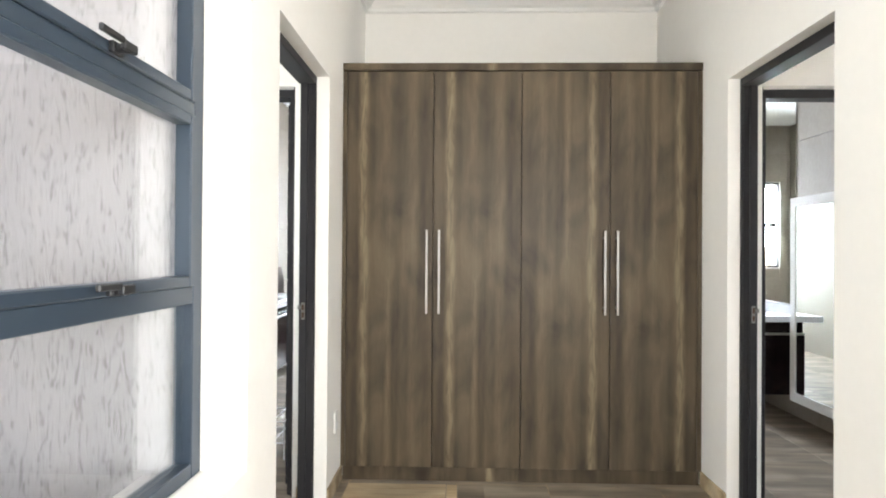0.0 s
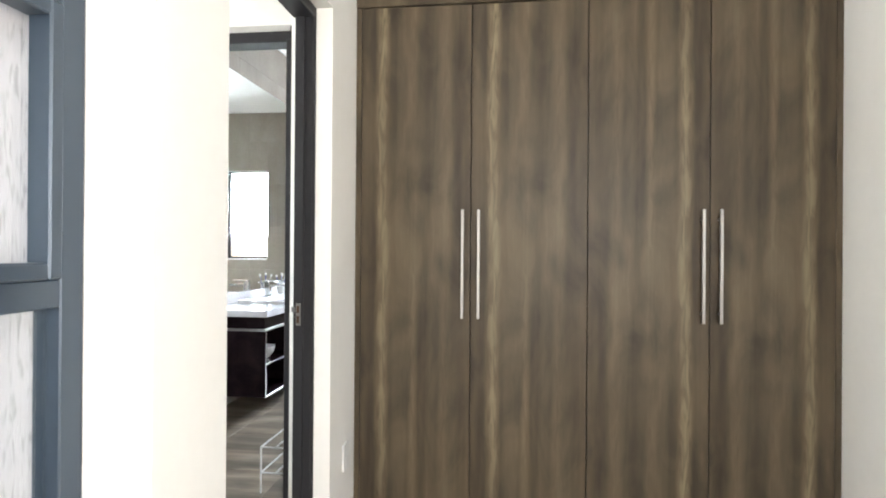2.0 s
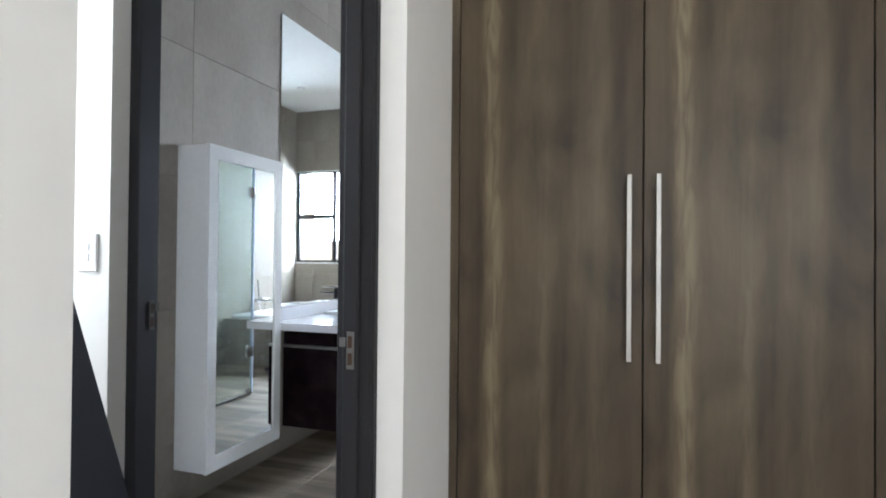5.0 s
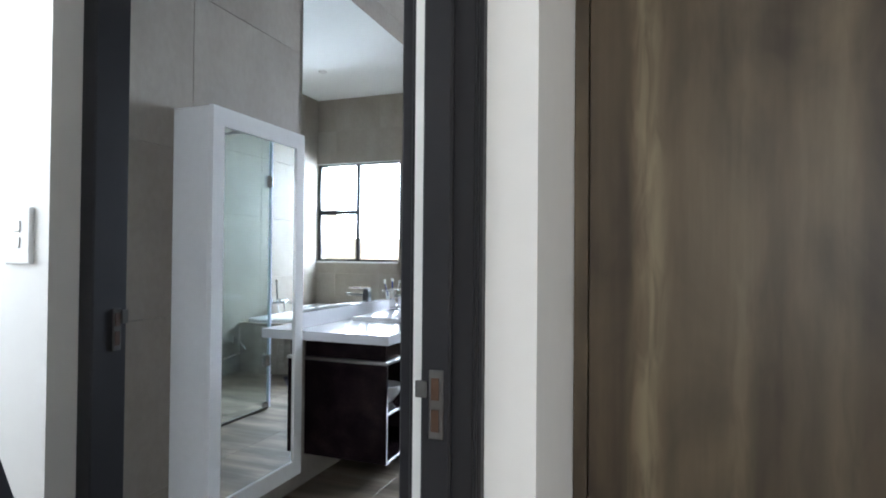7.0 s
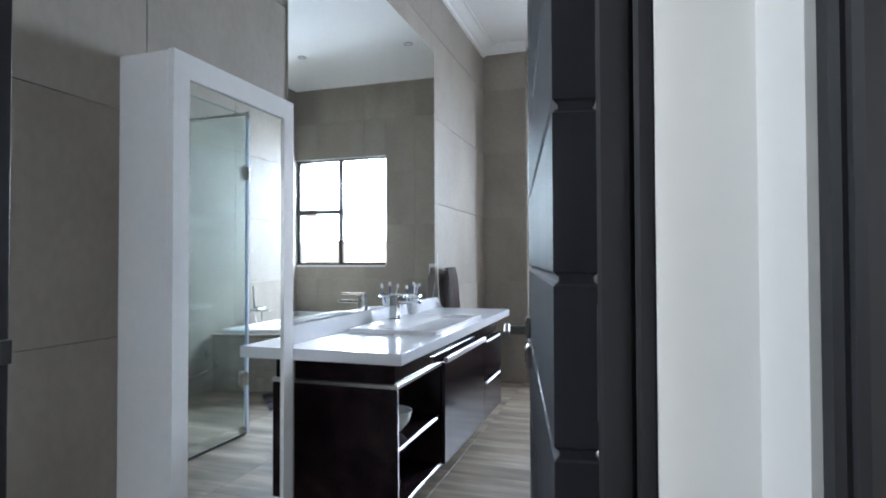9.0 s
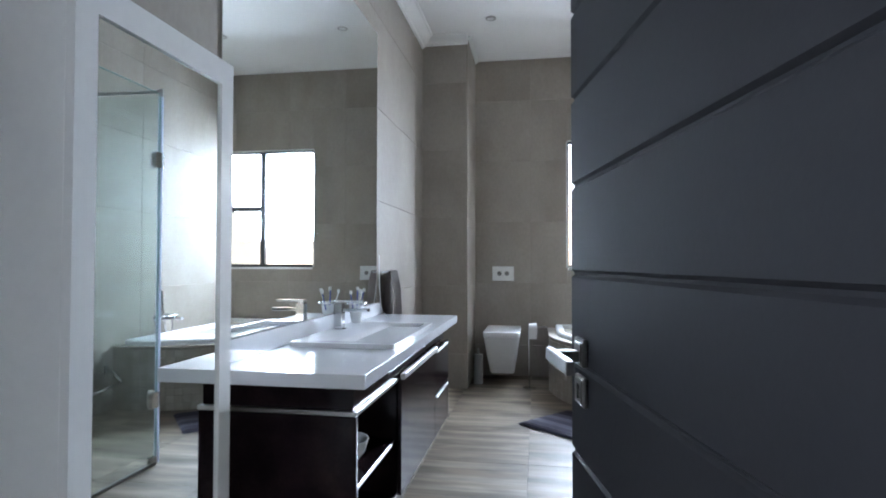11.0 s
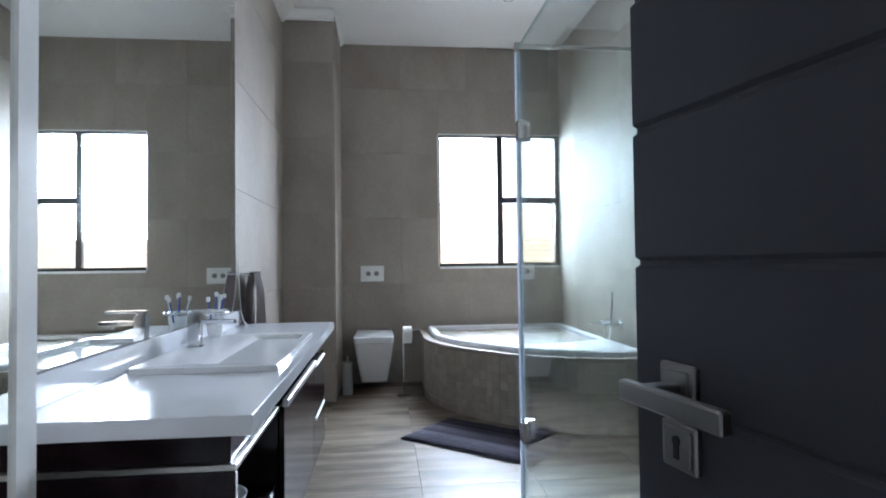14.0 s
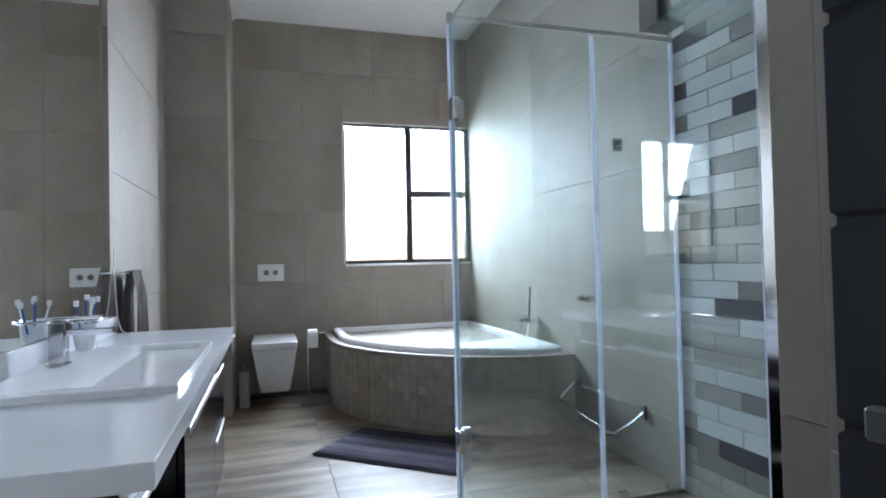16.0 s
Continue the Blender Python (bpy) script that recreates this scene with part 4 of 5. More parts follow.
def bath_mixer():
    x, y, z = RX, 7.30, 0.665
    t = thing("bath_mixer", (x, y, z), "chrome wall bath mixer with hand shower", "tap")
    bm = bmesh.new()
    rod(bm, (x, y - 0.075, z), (x - 0.06, y - 0.075, z), 0.014)
    rod(bm, (x, y + 0.075, z), (x - 0.06, y + 0.075, z), 0.014)
    rod(bm, (x, y - 0.075, z), (x - 0.008, y - 0.075, z), 0.032, 20)
    rod(bm, (x, y + 0.075, z), (x - 0.008, y + 0.075, z), 0.032, 20)
    part("body", boxes((x - 0.085, x - 0.045, y - 0.11, y + 0.11, z - 0.018, z + 0.018), bevel=0.004), CHROME, t)
    part("inlets", bm, CHROME, t, smooth=True)
    part("spout", boxes((x - 0.21, x - 0.08, y - 0.018, y + 0.018, z - 0.012, z + 0.008), bevel=0.003), CHROME, t)
    part("lever", boxes((x - 0.16, x - 0.06, y - 0.012, y + 0.012, z + 0.026, z + 0.036), bevel=0.003), CHROME, t)
    bm = bmesh.new()
    tube(bm, [(x - 0.065, y - 0.05, z + 0.02), (x - 0.06, y - 0.06, z + 0.10), (x - 0.055, y - 0.065, z + 0.24)], 0.010)
    part("hand_shower", bm, CHROME, t, "slim stick hand shower", smooth=True)
    bm = bmesh.new()
    tube(bm, [(x - 0.065, y - 0.05, z - 0.01), (x - 0.07, y - 0.03, z - 0.10), (x - 0.085, y + 0.01, z - 0.14), (x - 0.08, y + 0.05, z - 0.09), (x - 0.066, y + 0.06, z - 0.01)], 0.006)
    part("hose", bm, CHROME, t, "flexible chrome hose", smooth=True)


bath_mixer()

# shower enclosure
GX, GY, GT = -0.85, 5.73, 0.010
ZG0, ZG1 = 0.012, 2.12


def shower_screen():
    s = thing("shower_screen", (GX, GY, 0), "frameless clear glass shower enclosure with chrome fittings", "shower screen")
    xs = -0.172

    def sheet(name, d, label):
        ob = part(name, boxes(d), SHOWERGLASS, s, label)
        ob.visible_shadow = False
        return ob
    side = sheet("side_panel", (GX - GT / 2, GX + GT / 2, 4.14, GY - 0.008, ZG0, ZG1), "fixed clear glass panel")
    door = sheet("glass_door", (GX + 0.006, xs - 0.004, GY - GT / 2, GY + GT / 2, ZG0 + 0.01, ZG1), "hinged clear glass door")
    fixed = sheet("end_panel", (xs + 0.004, RX - 0.006, GY - GT / 2, GY + GT / 2, ZG0, ZG1), "fixed clear glass panel")
    e = 0.0015
    part("edge", boxes((GX - GT / 2, GX + GT / 2, GY - 0.008, GY - 0.008 + e, ZG0, ZG1), (GX - GT / 2, GX + GT / 2, 4.14, GY - 0.008, ZG1, ZG1 + e)), GLASSEDGE, side)
    part("seal", boxes((GX - 0.012, GX + 0.012, GY - 0.0072, GY + 0.008, ZG0, ZG1), bevel=0.002, segments=1), SEAL, door, "translucent edge seal")
    part("seal", boxes((xs - 0.010, xs + 0.010, GY - 0.008, GY + 0.008, ZG0, ZG1), bevel=0.002, segments=1), SEAL, door, "translucent edge seal")
    part("seal", boxes((RX - 0.016, RX - 0.002, GY - 0.008, GY + 0.008, ZG0, ZG1)), SEAL, fixed, "translucent edge seal")
    part("wall_profile", boxes((GX - 0.016, GX + 0.016, 4.131, 4.158, 0, ZG1), (GX - 0.019, GX + 0.019, 4.131, 4.137, 0, ZG1), bevel=0.002, segments=1), CHROME, side, "polished chrome wall profile")
    part("seal", boxes((GX - 0.0075, GX + 0.0075, 4.158, 4.170, ZG0, ZG1), bevel=0.002, segments=1), SEAL, side, "translucent edge seal")
    part("bottom_channel", boxes((GX - 0.009, GX + 0.009, 4.16, GY - 0.012, 0, 0.016), bevel=0.002, segments=1), DARKSTEEL, side, "slim grey floor channel")
    part("bottom_channel", boxes((xs + 0.006, RX - 0.004, GY - 0.009, GY + 0.009, 0, 0.016), bevel=0.002, segments=1), DARKSTEEL, fixed, "slim grey floor channel")
    part("corner_clamp", boxes((GX - 0.014, GX + 0.014, GY - 0.062, GY - 0.012, 0.016, 0.052), bevel=0.002, segments=1), CHROME, side, "small chrome glass clamp")
    bm = bmesh.new()
    rod(bm, (GX, GY, ZG1 + 0.018), (RX, GY, ZG1 + 0.018), 0.0095)
    rod(bm, (GX, GY, ZG1 - 0.015), (GX, GY, ZG1 + 0.030), 0.014)
    part("stabiliser_rail", bm, STEEL, s, "slim steel top rail", smooth=True)
    for z in (0.368, 1.735):
        h = part("hinge", boxes((GX - 0.012, GX + 0.055, GY - 0.014, GY + 0.014, z - 0.045, z + 0.045), (GX - 0.014, GX + 0.014, GY - 0.06, GY - 0.004, z - 0.045, z + 0.045), bevel=0.003), CHROME, s, "chrome glass hinge")
        part("cover", boxes((GX + 0.012, GX + 0.034, GY - 0.017, GY - 0.0145, z - 0.03, z + 0.03), bevel=0.001, segments=1), DARKSTEEL, h)
    bm = bmesh.new()
    rod(bm, (xs - 0.065, GY - 0.045, 0.925), (xs - 0.065, GY + 0.045, 0.925), 0.009)
    rod(bm, (xs - 0.065, GY - 0.050, 0.925), (xs - 0.065, GY - 0.020, 0.925), 0.016)
    rod(bm, (xs - 0.065, GY + 0.020, 0.925), (xs - 0.065, GY + 0.050, 0.925), 0.016)
    part("knob", bm, CHROME, door, "chrome door knob", smooth=True)
    for x in (xs + 0.10, RX - 0.08):
        part("foot_clamp", boxes((x - 0.02, x + 0.02, GY - 0.014, GY + 0.014, 0, 0.045), bevel=0.002, segments=1), CHROME, fixed)


shower_screen()


def shower_shelf():
    y0, y1, z = 4.145, 4.445, 1.570
    s = thing("glass_shelf", (GX, y0, z), "small clear glass shelf clamped to the shower screen", "shelf")
    g = part("shelf", boxes((GX + 0.008, GX + 0.15, y0, y1, z, z + 0.008)), SHOWERGLASS, s)
    g.visible_shadow = False
    part("edge", boxes((GX + 0.006, GX + 0.008, y0, y1, z, z + 0.008), (GX + 0.15, GX + 0.152, y0, y1, z, z + 0.008)), GLASSEDGE, g)
    c = part("clamp", boxes((GX - 0.011, GX - 0.0055, y1 - 0.052, y1 + 0.004, z - 0.008, z + 0.058), (GX - 0.0055, GX + 0.055, y1 - 0.052, y1 + 0.004, z - 0.006, z - 0.0005), bevel=0.0015, segments=1), DARKSTEEL, s, "steel shelf clamp")
    part("clamp_plate", boxes((GX + 0.0055, GX + 0.011, y1 - 0.058, y1 + 0.002, z + 0.009, z + 0.060), bevel=0.002, segments=1), DARKSTEEL, c)


# solid chrome shape put where the shelf clamp reflects in the glass
def robe_hook():
    x, z = -0.06, 1.62
    h = thing("robe_hook", (x, GY, z), "small chrome shape standing in for the shelf clamp reflected in the glass", "hook")
    part("plate", boxes((x - 0.022, x + 0.022, GY - 0.017, GY - 0.006, z - 0.03, z + 0.03), bevel=0.002, segments=1), CHROME, h)
    part("peg", rods(((x, GY - 0.015, z - 0.012), (x - 0.02, GY - 0.055, z - 0.014)), r=0.006), CHROME, h, smooth=True)


shower_shelf()
robe_hook()


def towel_bar():
    t = thing("towel_rail", (RX, 6.35, 0.30), "bent chrome towel rail on the tiled wall", "towel rail")
    bm = bmesh.new()
    tube(bm, [(RX - 0.01, 6.66, 0.33), (RX - 0.06, 6.665, 0.315), (RX - 0.15, 6.645, 0.250), (RX - 0.17, 6.62, 0.245), (RX - 0.17, 6.09, 0.192), (RX - 0.155, 6.05, 0.196), (RX - 0.07, 6.025, 0.255), (RX - 0.01, 6.02, 0.30)], 0.009)
    part("bar", bm, CHROME, t, smooth=True)
    for y, z in ((6.66, 0.33), (6.02, 0.30)):
        part("bracket", boxes((RX - 0.014, RX, y - 0.018, y + 0.018, z - 0.035, z + 0.035), bevel=0.003), DARKSTEEL, t)


towel_bar()


def bath_mat():
    """A striped mat, lying askew by the bath."""
    m = thing("bath_mat", (-0.92, 6.77, 0), "dark purple-grey striped bath mat on the floor", "bath mat")
    ang = math.atan2(6.235 - 6.875, -0.64 + 1.383)
    w, d, n = 0.95, 0.55, 8
    root = Matrix.Translation((-1.383, 6.875, 0)) @ Matrix.Rotation(ang, 4, "Z")
    tones = [0, 1, 2, 1, 2, 1, 0, 0]
    for k in range(n):
        a, b = d * k / n, d * (k + 1) / n
        bm = bmesh.new()
        nx = 40
        verts = [[bm.verts.new(root @ Vector((w * i / nx, a + (b - a) * j / 4, (0.006 if (i in (0, nx) or (k == 0 and j == 0) or (k == n - 1 and j == 4)) else 0.020 - (0.003 if j in (0, 4) else 0)) + random.uniform(-0.0012, 0.0012)))) for j in range(5)] for i in range(nx + 1)]
        for i in range(nx):
            for j in range(4):
                bm.faces.new((verts[i][j], verts[i + 1][j], verts[i + 1][j + 1], verts[i][j + 1]))
        bmesh.ops.solidify(bm, geom=list(bm.faces), thickness=0.0055)
        part("stripe", bm, MATCLOTH[tones[k]], m, smooth=True)


bath_mat()


def paper_stand():
    x, y = -1.315, 8.07
    s = thing("toilet_roll_stand", (x, y, 0), "chrome free-standing toilet roll holder with a roll", "toilet roll holder")
    bm = bmesh.new()
    rod(bm, (x, y, 0), (x, y, 0.010), 0.062, 28)
    rod(bm, (x, y, 0.010), (x, y, 0.018), 0.062, 28, 0.02)
    part("base", bm, CHROME, s, smooth=True)
    part("pole", rods(((x, y, 0.01), (x, y, 0.56)), r=0.008), CHROME, s, smooth=True)
    part("arm", rods(((x, y, 0.555), (x + 0.16, y + 0.01, 0.565)), r=0.006), CHROME, s, smooth=True)
    bm = bmesh.new()
    tube(bm, [(x - 0.005, y - 0.02, 0.545), (x + 0.02, y - 0.02, 0.545), (x + 0.07, y - 0.018, 0.548)], 0.052, 20)
    box(bm, x - 0.005, x + 0.068, y - 0.074, y - 0.070, 0.46, 0.545)
    roll = part("paper_roll", bm, PAPER, s, "white toilet paper roll", smooth=True)


paper_stand()


def brush_holder():
    x, y = -1.80, 8.22
    b = thing("toilet_brush", (x, y, 0), "grey plastic toilet brush holder on the floor", "toilet brush")
    bm = bmesh.new()
    loft(bm, [rounded_rect(x - 0.042, x + 0.042, y - 0.042, y + 0.042, z, 0.02) for z in (0, 0.004, 0.27, 0.275)])
    part("holder", bm, GREYPL, b, smooth=True)
    part("handle", rods(((x, y, 0.27), (x, y, 0.33)), r=0.010), STEEL, b, smooth=True)


brush_holder()


def flush_plate():
    x0, x1, z0, z1 = -1.697, -1.477, 0.967, 1.115
    f = thing("flush_plate", ((x0 + x1) / 2, YF, z0), "white plastic toilet flush plate with two chrome buttons", "flush plate")
    part("plate", boxes((x0, x1, YF - 0.012, YF, z0, z1), bevel=0.004), PLASTIC, f)
    for x in (-1.625, -1.549):
        bm = bmesh.new()
        rod(bm, (x, YF - 0.012, 1.041), (x, YF - 0.017, 1.041), 0.023, 24)
        rod(bm, (x, YF - 0.017, 1.041), (x, YF - 0.020, 1.041), 0.014, 24)
        part("button", bm, DARKSTEEL, f, "round chrome button", smooth=True)


flush_plate()


def hanging_towel():
    """A grey hand towel folded over a short bar by the mirror."""
    r = thing("towel_bar", (WX, 6.62, 1.09), "small chrome towel bar on the wall beside the mirror", "towel bar")
    part("bar", rods(((WX, 6.50, 1.085), (WX + 0.07, 6.50, 1.085)), ((WX + 0.06, 6.49, 1.085), (WX + 0.06, 6.76, 1.085)), ((WX, 6.75, 1.085), (WX + 0.07, 6.75, 1.085)), r=0.006), CHROME, r, smooth=True)
    bm = bmesh.new()
    nx, nz = 26, 14
    for face, off in ((0, 0.036), (1, -0.030)):
        grid = []
        for i in range(nx + 1):
            y = 6.52 + 0.21 * i / nx
            row = []
            for j in range(nz + 1):
                s = j / nz
                fold = 0.013 * math.sin(i * 0.95 + face) * (0.35 + s) + random.uniform(-0.001, 0.001)
                row.append(bm.verts.new((WX + 0.062 + off * (0.35 + 0.65 * min(1, s * 4)) + fold * (0.5 if face else 1), y + 0.05 * s * (i / nx), 1.098 - 0.50 * s)))
            grid.append(row)
        for i in range(nx):
            for j in range(nz):
                bm.faces.new((grid[i][j], grid[i + 1][j], grid[i + 1][j + 1], grid[i][j + 1]))
        if face == 0:
            first = grid
        else:
            for i in range(nx):
                bm.faces.new((first[i][0], first[i + 1][0], grid[i + 1][0], grid[i][0]))
    bmesh.ops.solidify(bm, geom=list(bm.faces), thickness=0.006)
    t = part("hand_towel", bm, TOWEL, smooth=True)
    tagged(t, "grey-brown hand towel hanging over a small bar", "towel")


hanging_towel()


def toothbrush_cup():
    x, y, z = -2.215, 5.76, 0.8225
    c = thing("toothbrush_holder", (x, y, z), "clear tumbler of toothbrushes on a chrome base", "toothbrush holder")
    bm = bmesh.new()
    loft(bm, [[Vector((x + r * math.cos(2 * math.pi * k / 20), y + r * math.sin(2 * math.pi * k / 20), z + h)) for k in range(20)] for r, h in ((0.024, 0.0), (0.031, 0.01), (0.040, 0.068), (0.042, 0.095), (0.039, 0.095), (0.036, 0.068), (0.026, 0.012))])
    part("tumbler", bm, CERAMIC, c, smooth=True)
    bm = bmesh.new()
    tube(bm, [(x + 0.052 * math.cos(a), y + 0.085 * math.sin(a), z + 0.108) for a in [2 * math.pi * k / 16 for k in range(17)]], 0.005)
    part("ring", bm, CHROME, c, smooth=True)
    for k, (dx, dy, lean, h, mat) in enumerate(((0.0, -0.075, -0.03, 0.165, BLUEPL), (0.03, -0.03, -0.012, 0.172, PLASTIC), (0.0, 0.01, 0.004, 0.18, BLUEPL), (0.02, 0.045, 0.02, 0.17, BLUEPL), (-0.01, 0.08, 0.04, 0.16, PLASTIC))):
        bm = bmesh.new()
        a, b = (x + dx * 0.5, y + dy * 0.7, z + 0.07), (x + dx, y + dy + lean, z + h)
        tube(bm, [a, b], 0.0036, 6)
        br = part("toothbrush", bm, mat, c, smooth=True)
        part("bristles", boxes((b[0] - 0.006, b[0] + 0.009, b[1] - 0.005, b[1] + 0.005, b[2] - 0.006, b[2] + 0.014), bevel=0.002, segments=1), PLASTIC, br)


toothbrush_cup()


def downlight(x, y):
    d = thing("downlight", (x, y, ZB), "small recessed ceiling downlight, switched off", "downlight", group="bathroom downlights")
    bm = bmesh.new()
    loft(bm, [[Vector((x + r * math.cos(2 * math.pi * k / 24), y + r * math.sin(2 * math.pi * k / 24), ZB - h)) for k in range(24)] for r, h in ((0.046, 0.0), (0.045, 0.005), (0.036, 0.007), (0.030, 0.002))])
    part("trim", bm, STEEL, d, smooth=True)
    part("lens", rods(((x, y, ZB - 0.0015), (x, y, ZB - 0.004)), r=0.029, sides=20), PLASTIC, d)


for px, py in ((-1.63, 7.6), (-0.46, 7.6), (-1.63, 5.9), (-0.46, 5.0)):
    downlight(px, py)


def shelf_things():
    y, z = 4.80, 0.403
    x = -1.95
    b = bmesh.new()
    prof = ((0.030, 0.0), (0.045, 0.008), (0.080, 0.05), (0.092, 0.095), (0.089, 0.095), (0.076, 0.052), (0.040, 0.014))
    loft(b, [[Vector((x + r * math.cos(2 * math.pi * k / 24), y + r * math.sin(2 * math.pi * k / 24), z + h)) for k in range(24)] for r, h in prof])
    tagged(part("bowl", b, WHITELAC, smooth=True), "pale round bowl on the open vanity shelf", "bowl")
    s = thing("socket_plate", (WX + 0.02, 4.79, 0.54), "white plastic double socket inside the open vanity shelf", "socket")
    part("plate", boxes((-1.985, -1.975, 4.62, 4.74, 0.50, 0.60), (-2.285, -1.975, 4.655, 4.705, 0.53, 0.57), bevel=0.003, segments=1), PLASTIC, s)
    for zz in (0.535, 0.565):
        part("slot", boxes((-1.974, -1.9725, 4.655, 4.672, zz - 0.012, zz + 0.012)), BLACKPL, s)


shelf_things()


def laundry_bag():
    x, y = -2.05, 3.50
    bm = bmesh.new()
    rings = []
    for k, (r, h) in enumerate(((0.10, 0.0), (0.13, 0.03), (0.12, 0.09), (0.105, 0.13), (0.095, 0.12), (0.09, 0.06))):
        rings.append([Vector((x + (r * 1.35 + 0.012 * math.sin(3 * a + k)) * math.cos(a), y + (r + 0.01 * math.cos(2 * a + k)) * math.sin(a), h + 0.012 * math.sin(2 * a + 1) * (h > 0.05))) for a in [2 * math.pi * q / 28 for q in range(28)]])
    loft(bm, rings)
    b = part("cloth_bag", bm, PAPER, smooth=True)
    tagged(b, "white cloth bag with a dark inside, slumped on the floor", "bag")
    bm = bmesh.new()
    rod(bm, (x, y, 0.05), (x, y, 0.075), 0.088, 24)
    part("lining", bm, BLACKPL, b, "dark lining")


laundry_bag()


def leaning_board():
    """A dark folded board that leans in the lobby corner."""
    b = thing("ironing_board", (-1.62, 2.80, 0), "dark grey folded ironing board leaning in the lobby", "ironing board")
    bm = bmesh.new()
    pts = [(2.50, 0.0), (2.905, 0.0), (2.47, 1.38), (2.36, 1.45), (2.27, 1.38)]
    loft(bm, [[Vector((x, y, z)) for y, z in pts] for x in (-1.545, -1.505)])
    part("board", bm, DARKPAINT, b)


leaning_board()



def wire_rack():
    """A low white wire stand on the floor by the open door."""
    x0, x1, y0, y1, h = -1.315, -1.16, 3.39, 3.70, 0.235
    w = thing("wire_rack", ((x0 + x1) / 2, y0, 0), "low white wire shoe rack on the bathroom floor", "rack")
    for x in (x0, x1):
        for y in (y0, y1):
            part("leg", rods(((x, y, 0), (x, y, h)), r=0.0045, sides=8), PLASTIC, w, smooth=True)
    for z in (h, 0.105):
        part("tier", rods(((x0, y0, z), (x0, y1, z)), ((x1, y0, z), (x1, y1, z)), ((x0, y0, z), (x1, y0, z)), ((x0, y1, z), (x1, y1, z)), (((x0 + x1) / 2, y0, z), ((x0 + x1) / 2, y1, z)), r=0.0045, sides=8), PLASTIC, w, smooth=True)


wire_rack()


def charger_cable():
    bm = bmesh.new()
    tube(bm, [(WX + 0.01, 6.47, 1.20), (WX + 0.014, 6.462, 1.08), (WX + 0.02, 6.455, 0.97), (WX + 0.03, 6.44, 0.88), (WX + 0.05, 6.42, 0.822), (WX + 0.09, 6.36, 0.807)], 0.003, 6)
    tagged(part("charger_cable", bm, PLASTIC, smooth=True), "thin white cable hanging beside the mirror", "cable")


charger_cable()

# ---------------------------------------------------------------- neighbour's wall outside the bathroom window


# glowing panel added so the bath window's view burns out to white
def glowing_sky():
    m = bpy.data.materials.new("glowing_sky")
    m.use_nodes = True
    nodes = m.node_tree.nodes
    nodes.remove(nodes["Principled BSDF"])
    e = nodes.new("ShaderNodeEmission")
    e.inputs["Color"].default_value, e.inputs["Strength"].default_value = (0.93, 0.97, 1.0, 1), 1.3
    m.node_tree.links.new(e.outputs[0], nodes["Material Output"].inputs["Surface"])
    structure("backdrop", boxes((-59, 59, 58, 58.3, -0.16, 45)), m, "glowing white backdrop standing in for the burnt-out sky beyond the garden", "backdrop")


glowing_sky()


def yard_bricks():
    y = 12.5
    w = structure("wall_neighbour", boxes((-9.0, 9.0, y, y + 0.22, -0.16, 2.12)), GROUT, "red-brown brick garden wall outside", "wall")
    return w


NEIGHBOUR = yard_bricks()

# ---------------------------------------------------------------- tiles as pieces


def tile_field(parent, origin, u, v, nrm, ulen, vlen, w, h, mat, name, joint=0.0022, proud=0.012, u0=0.0, v0=0.0, holes=(), offset=None, mats=None, limit=None):
    """Lays tiles on a plane, cut at its edges and round rectangular holes."""
    o, u, v, n = Vector(origin), Vector(u), Vector(v), Vector(nrm)
    cache = {}
    r = 0
    vv = v0
    while vv < vlen - 1e-6:
        a0, a1 = max(0.0, vv), min(vlen, vv + h)
        uu = u0 - ((offset(r) if offset else 0.0))
        c = 0
        while uu < ulen - 1e-6:
            b0, b1 = max(0.0, uu), min(ulen, uu + w)
            pieces = [(b0, b1, a0, a1)]
            for hu0, hu1, hv0, hv1 in holes:
                cut = []
                for p0, p1, q0, q1 in pieces:
                    if p1 <= hu0 or p0 >= hu1 or q1 <= hv0 or q0 >= hv1:
                        cut.append((p0, p1, q0, q1))
                        continue
                    if p0 < hu0:
                        cut.append((p0, hu0, q0, q1))
                    if p1 > hu1:
                        cut.append((hu1, p1, q0, q1))
                    m0, m1 = max(p0, hu0), min(p1, hu1)
                    if q0 < hv0:
                        cut.append((m0, m1, q0, hv0))
                    if q1 > hv1:
                        cut.append((m0, m1, hv1, q1))
                pieces = cut
            for p0, p1, q0, q1 in pieces:
                if p1 - p0 < 0.012 or q1 - q0 < 0.012:
                    continue
                su, sv = round(p1 - p0 - joint, 3), round(q1 - q0 - joint, 3)
                m = mats(r, c) if mats else mat
                key = (su, sv, m.name)
                if key not in cache:
                    bm = bmesh.new()
                    e = 0.0012
                    lo = [(-su / 2, -sv / 2), (su / 2, -sv / 2), (su / 2, sv / 2), (-su / 2, sv / 2)]
                    hi = [(x - math.copysign(e, x), y - math.copysign(e, y)) for x, y in lo]
                    rings = [[u * x + v * y + n * 0.0005 for x, y in lo], [u * x + v * y + n * (proud - e) for x, y in lo], [u * x + v * y + n * proud for x, y in hi]]
                    loft(bm, rings)
                    cache[key] = mesh_of(name, bm, m)
                ob = new(name, cache[key])
                ob.parent = parent
                ob.matrix_parent_inverse = parent.matrix_world.inverted()
                ob.location = o + u * ((p0 + p1) / 2) + v * ((q0 + q1) / 2) + n * random.uniform(-0.0003, 0.0003)
            uu += w
            c += 1
        vv += h
        r += 1


def named(n):
    return bpy.data.objects[n]


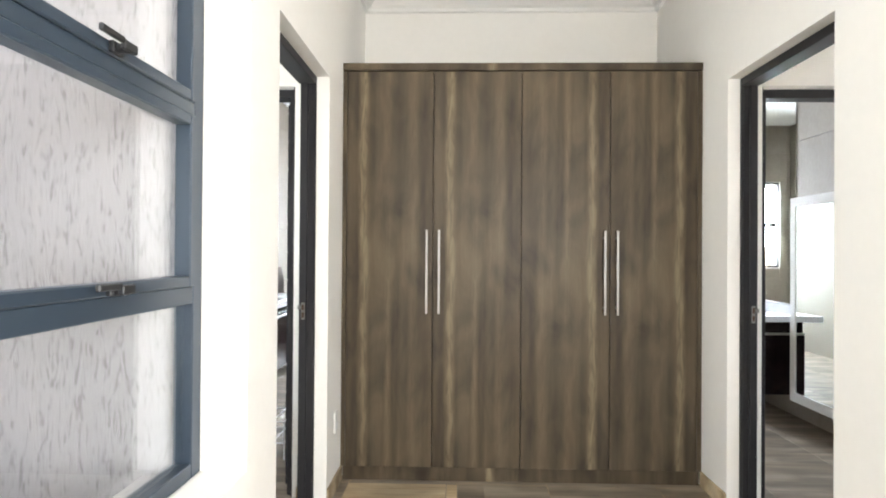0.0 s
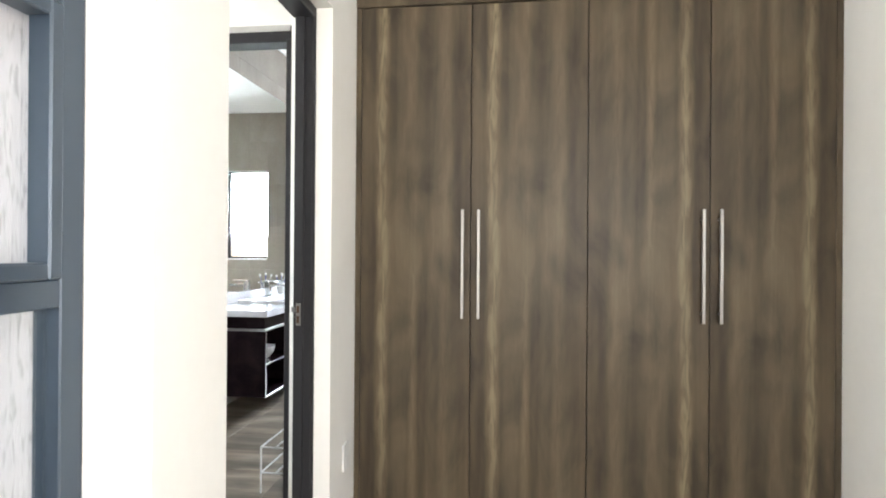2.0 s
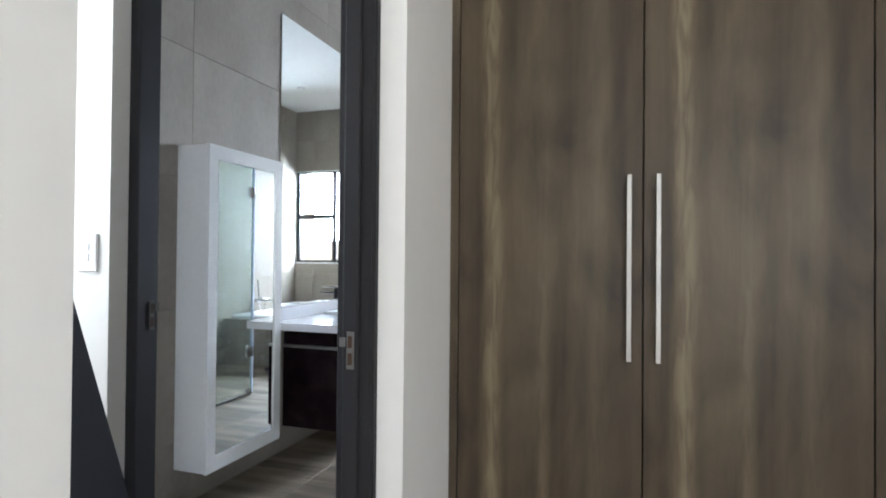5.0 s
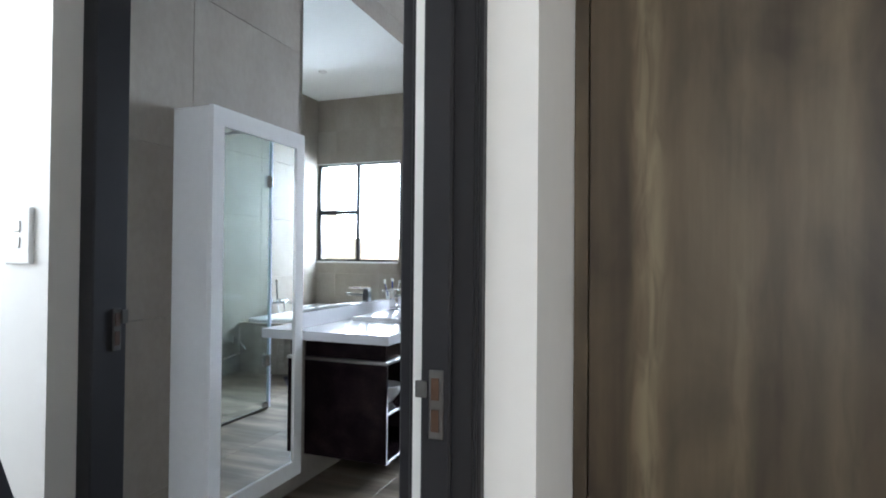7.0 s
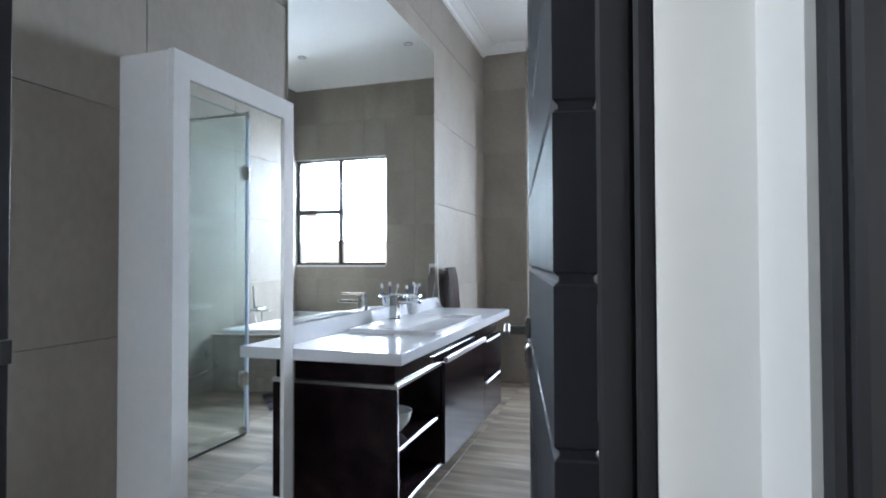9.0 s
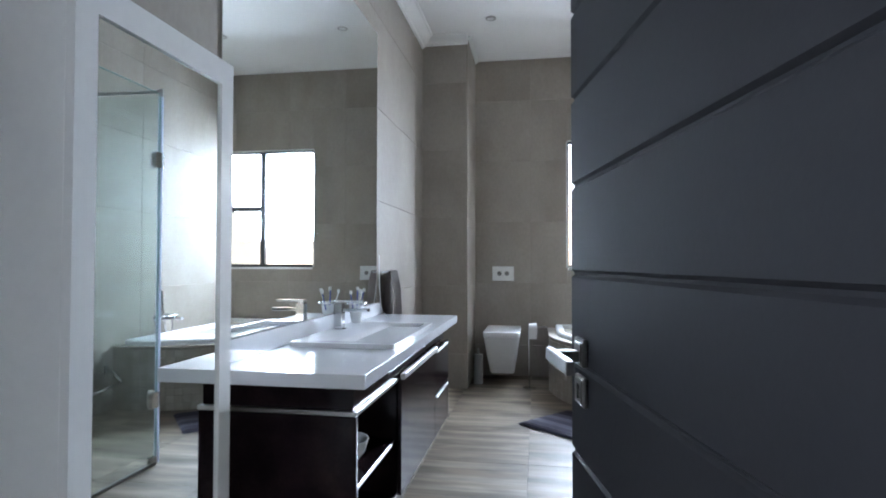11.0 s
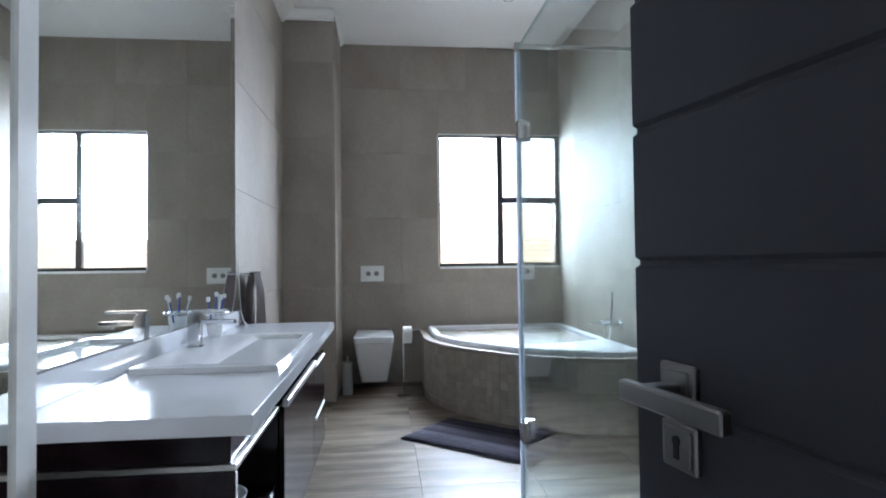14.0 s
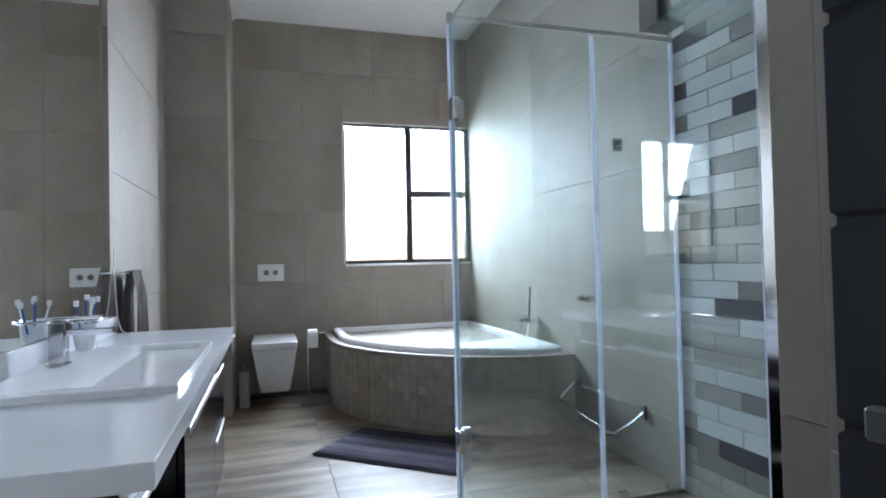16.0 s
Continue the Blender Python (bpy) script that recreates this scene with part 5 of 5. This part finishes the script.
TW, TH, TV = 0.640, 0.626, -0.31
for side in ("left", "right"):
    s = -1 if side == "right" else 1
    fx = (lambda x: x) if side == "left" else flip_x
    far_x = RX if side == "left" else 0.21
    wl = named("wall_bath_left_" + side)
    tile_field(wl, (fx(WX - 0.012), YD0 + 0.1, 0), (0, 1, 0), (0, 0, 1), (s, 0, 0), 7.965 - YD0 - 0.1, ZB, 1.28, TH, TILE, "tile", v0=TV, u0=-0.43)
    wf = named("wall_bath_far_" + side)
    w0, w1 = (WIN[0], WIN[1]) if side == "left" else (-0.94, 0.06)
    tile_field(wf, (fx(-1.885), YF + 0.012, 0), (s, 0, 0), (0, 0, 1), (0, -1, 0), far_x + (1.885 if side == "left" else 1.688), ZB, TW, TH, TILE, "tile", v0=TV, u0=-0.06, holes=[(w0 + (1.885 if side == "left" else 1.688), w1 + (1.885 if side == "left" else 1.688), WIN[2], WIN[3])])
    pb = named("pier_bath_" + side)
    tile_field(pb, (fx(WX), 7.965, 0), (s, 0, 0), (0, 0, 1), (0, -1, 0), 0.415, ZB, TW, TH, TILE, "tile", v0=TV)
    tile_field(pb, (fx(-1.885), 7.953, 0), (0, 1, 0), (0, 0, 1), (s, 0, 0), YF - 7.953, ZB, 0.8, TH, TILE, "tile", v0=TV)
    fl = structure("floor_bath_" + side, boxes((WX - 0.2, 0.252, Y1 - 0.02, YF + 0.02, -0.012, -0.008) if side == "left" else (0.258, AXIS2 - WX + 0.2, Y1 - 0.02, YF + 0.02, -0.012, -0.008)), GROUT, "wood-look striped porcelain tile floor", "floor")
    tile_field(fl, (fx(WX), Y1, -0.008), (s, 0, 0), (0, 1, 0), (0, 0, 1), 2.56, YF - Y1, 0.602, 0.602, FLOORTILE, "floor_tile", joint=0.0012, proud=0.008, u0=-0.2, v0=-0.1)

ws = named("wall_between_baths")
tile_field(ws, (RX + 0.012, 5.735, 0), (0, 1, 0), (0, 0, 1), (-1, 0, 0), YF - 5.735, ZB, 1.28, TH, TILE, "tile", v0=TV, u0=0.025)
wn_ = named("wall_shower_near_left")
tile_field(wn_, (-0.85, 4.13, 0), (1, 0, 0), (0, 0, 1), (0, 1, 0), RX + 0.85, ZB, TW, TH, TILE, "tile", v0=TV)
wsd = named("wall_bath_side_left")
tile_field(wsd, (-0.862, 4.13, 0), (0, -1, 0), (0, 0, 1), (-1, 0, 0), 0.14, ZB, TW, TH, TILE, "tile", v0=0.245)
tile_field(wsd, (-0.942, 3.988, 0), (0, -1, 0), (0, 0, 1), (-1, 0, 0), 0.97, ZB, TW, TH, TILE, "tile", v0=0.245)


def brick_tone(r, c):
    return SHOWERTILES[random.choice((0, 0, 0, 0, 1, 1, 1, 2, 2, 3))]


tile_field(ws, (RX + 0.012, 4.142, 0), (0, 1, 0), (0, 0, 1), (-1, 0, 0), 5.725 - 4.142, 3.1, 0.268, 0.0765, None, "shower_tile", joint=0.0035, proud=0.013, u0=-0.11, offset=lambda r: 0.134 * (r % 2), mats=brick_tone)
cf = structure("floor_corridor", boxes((LB, CR + 0.17, -4.2, 4.0, -0.012, -0.008)), GROUT, "honey-beige tiled corridor floor", "floor")
tile_field(cf, (CL, -4.0, -0.008), (1, 0, 0), (0, 1, 0), (0, 0, 1), CR - CL, 7.2, 0.602, 0.602, CORRFLOOR, "floor_tile", joint=0.002, proud=0.008)
tile_field(cf, (LB, Y1, -0.008), (1, 0, 0), (0, 1, 0), (0, 0, 1), CL - LB, Y2 - Y1, 0.602, 0.602, CORRFLOOR, "floor_tile", joint=0.002, proud=0.008)
tile_field(cf, (CR, Y1 + 0.03, -0.008), (1, 0, 0), (0, 1, 0), (0, 0, 1), 0.17, Y2 - Y1, 0.602, 0.602, CORRFLOOR, "floor_tile", joint=0.002, proud=0.008)
tile_field(NEIGHBOUR, (-1.9, 12.5, 0.9), (1, 0, 0), (0, 0, 1), (0, -1, 0), 3.6, 1.2, 0.232, 0.085, BRICK, "brick", joint=0.010, proud=0.010, offset=lambda r: 0.116 * (r % 2))
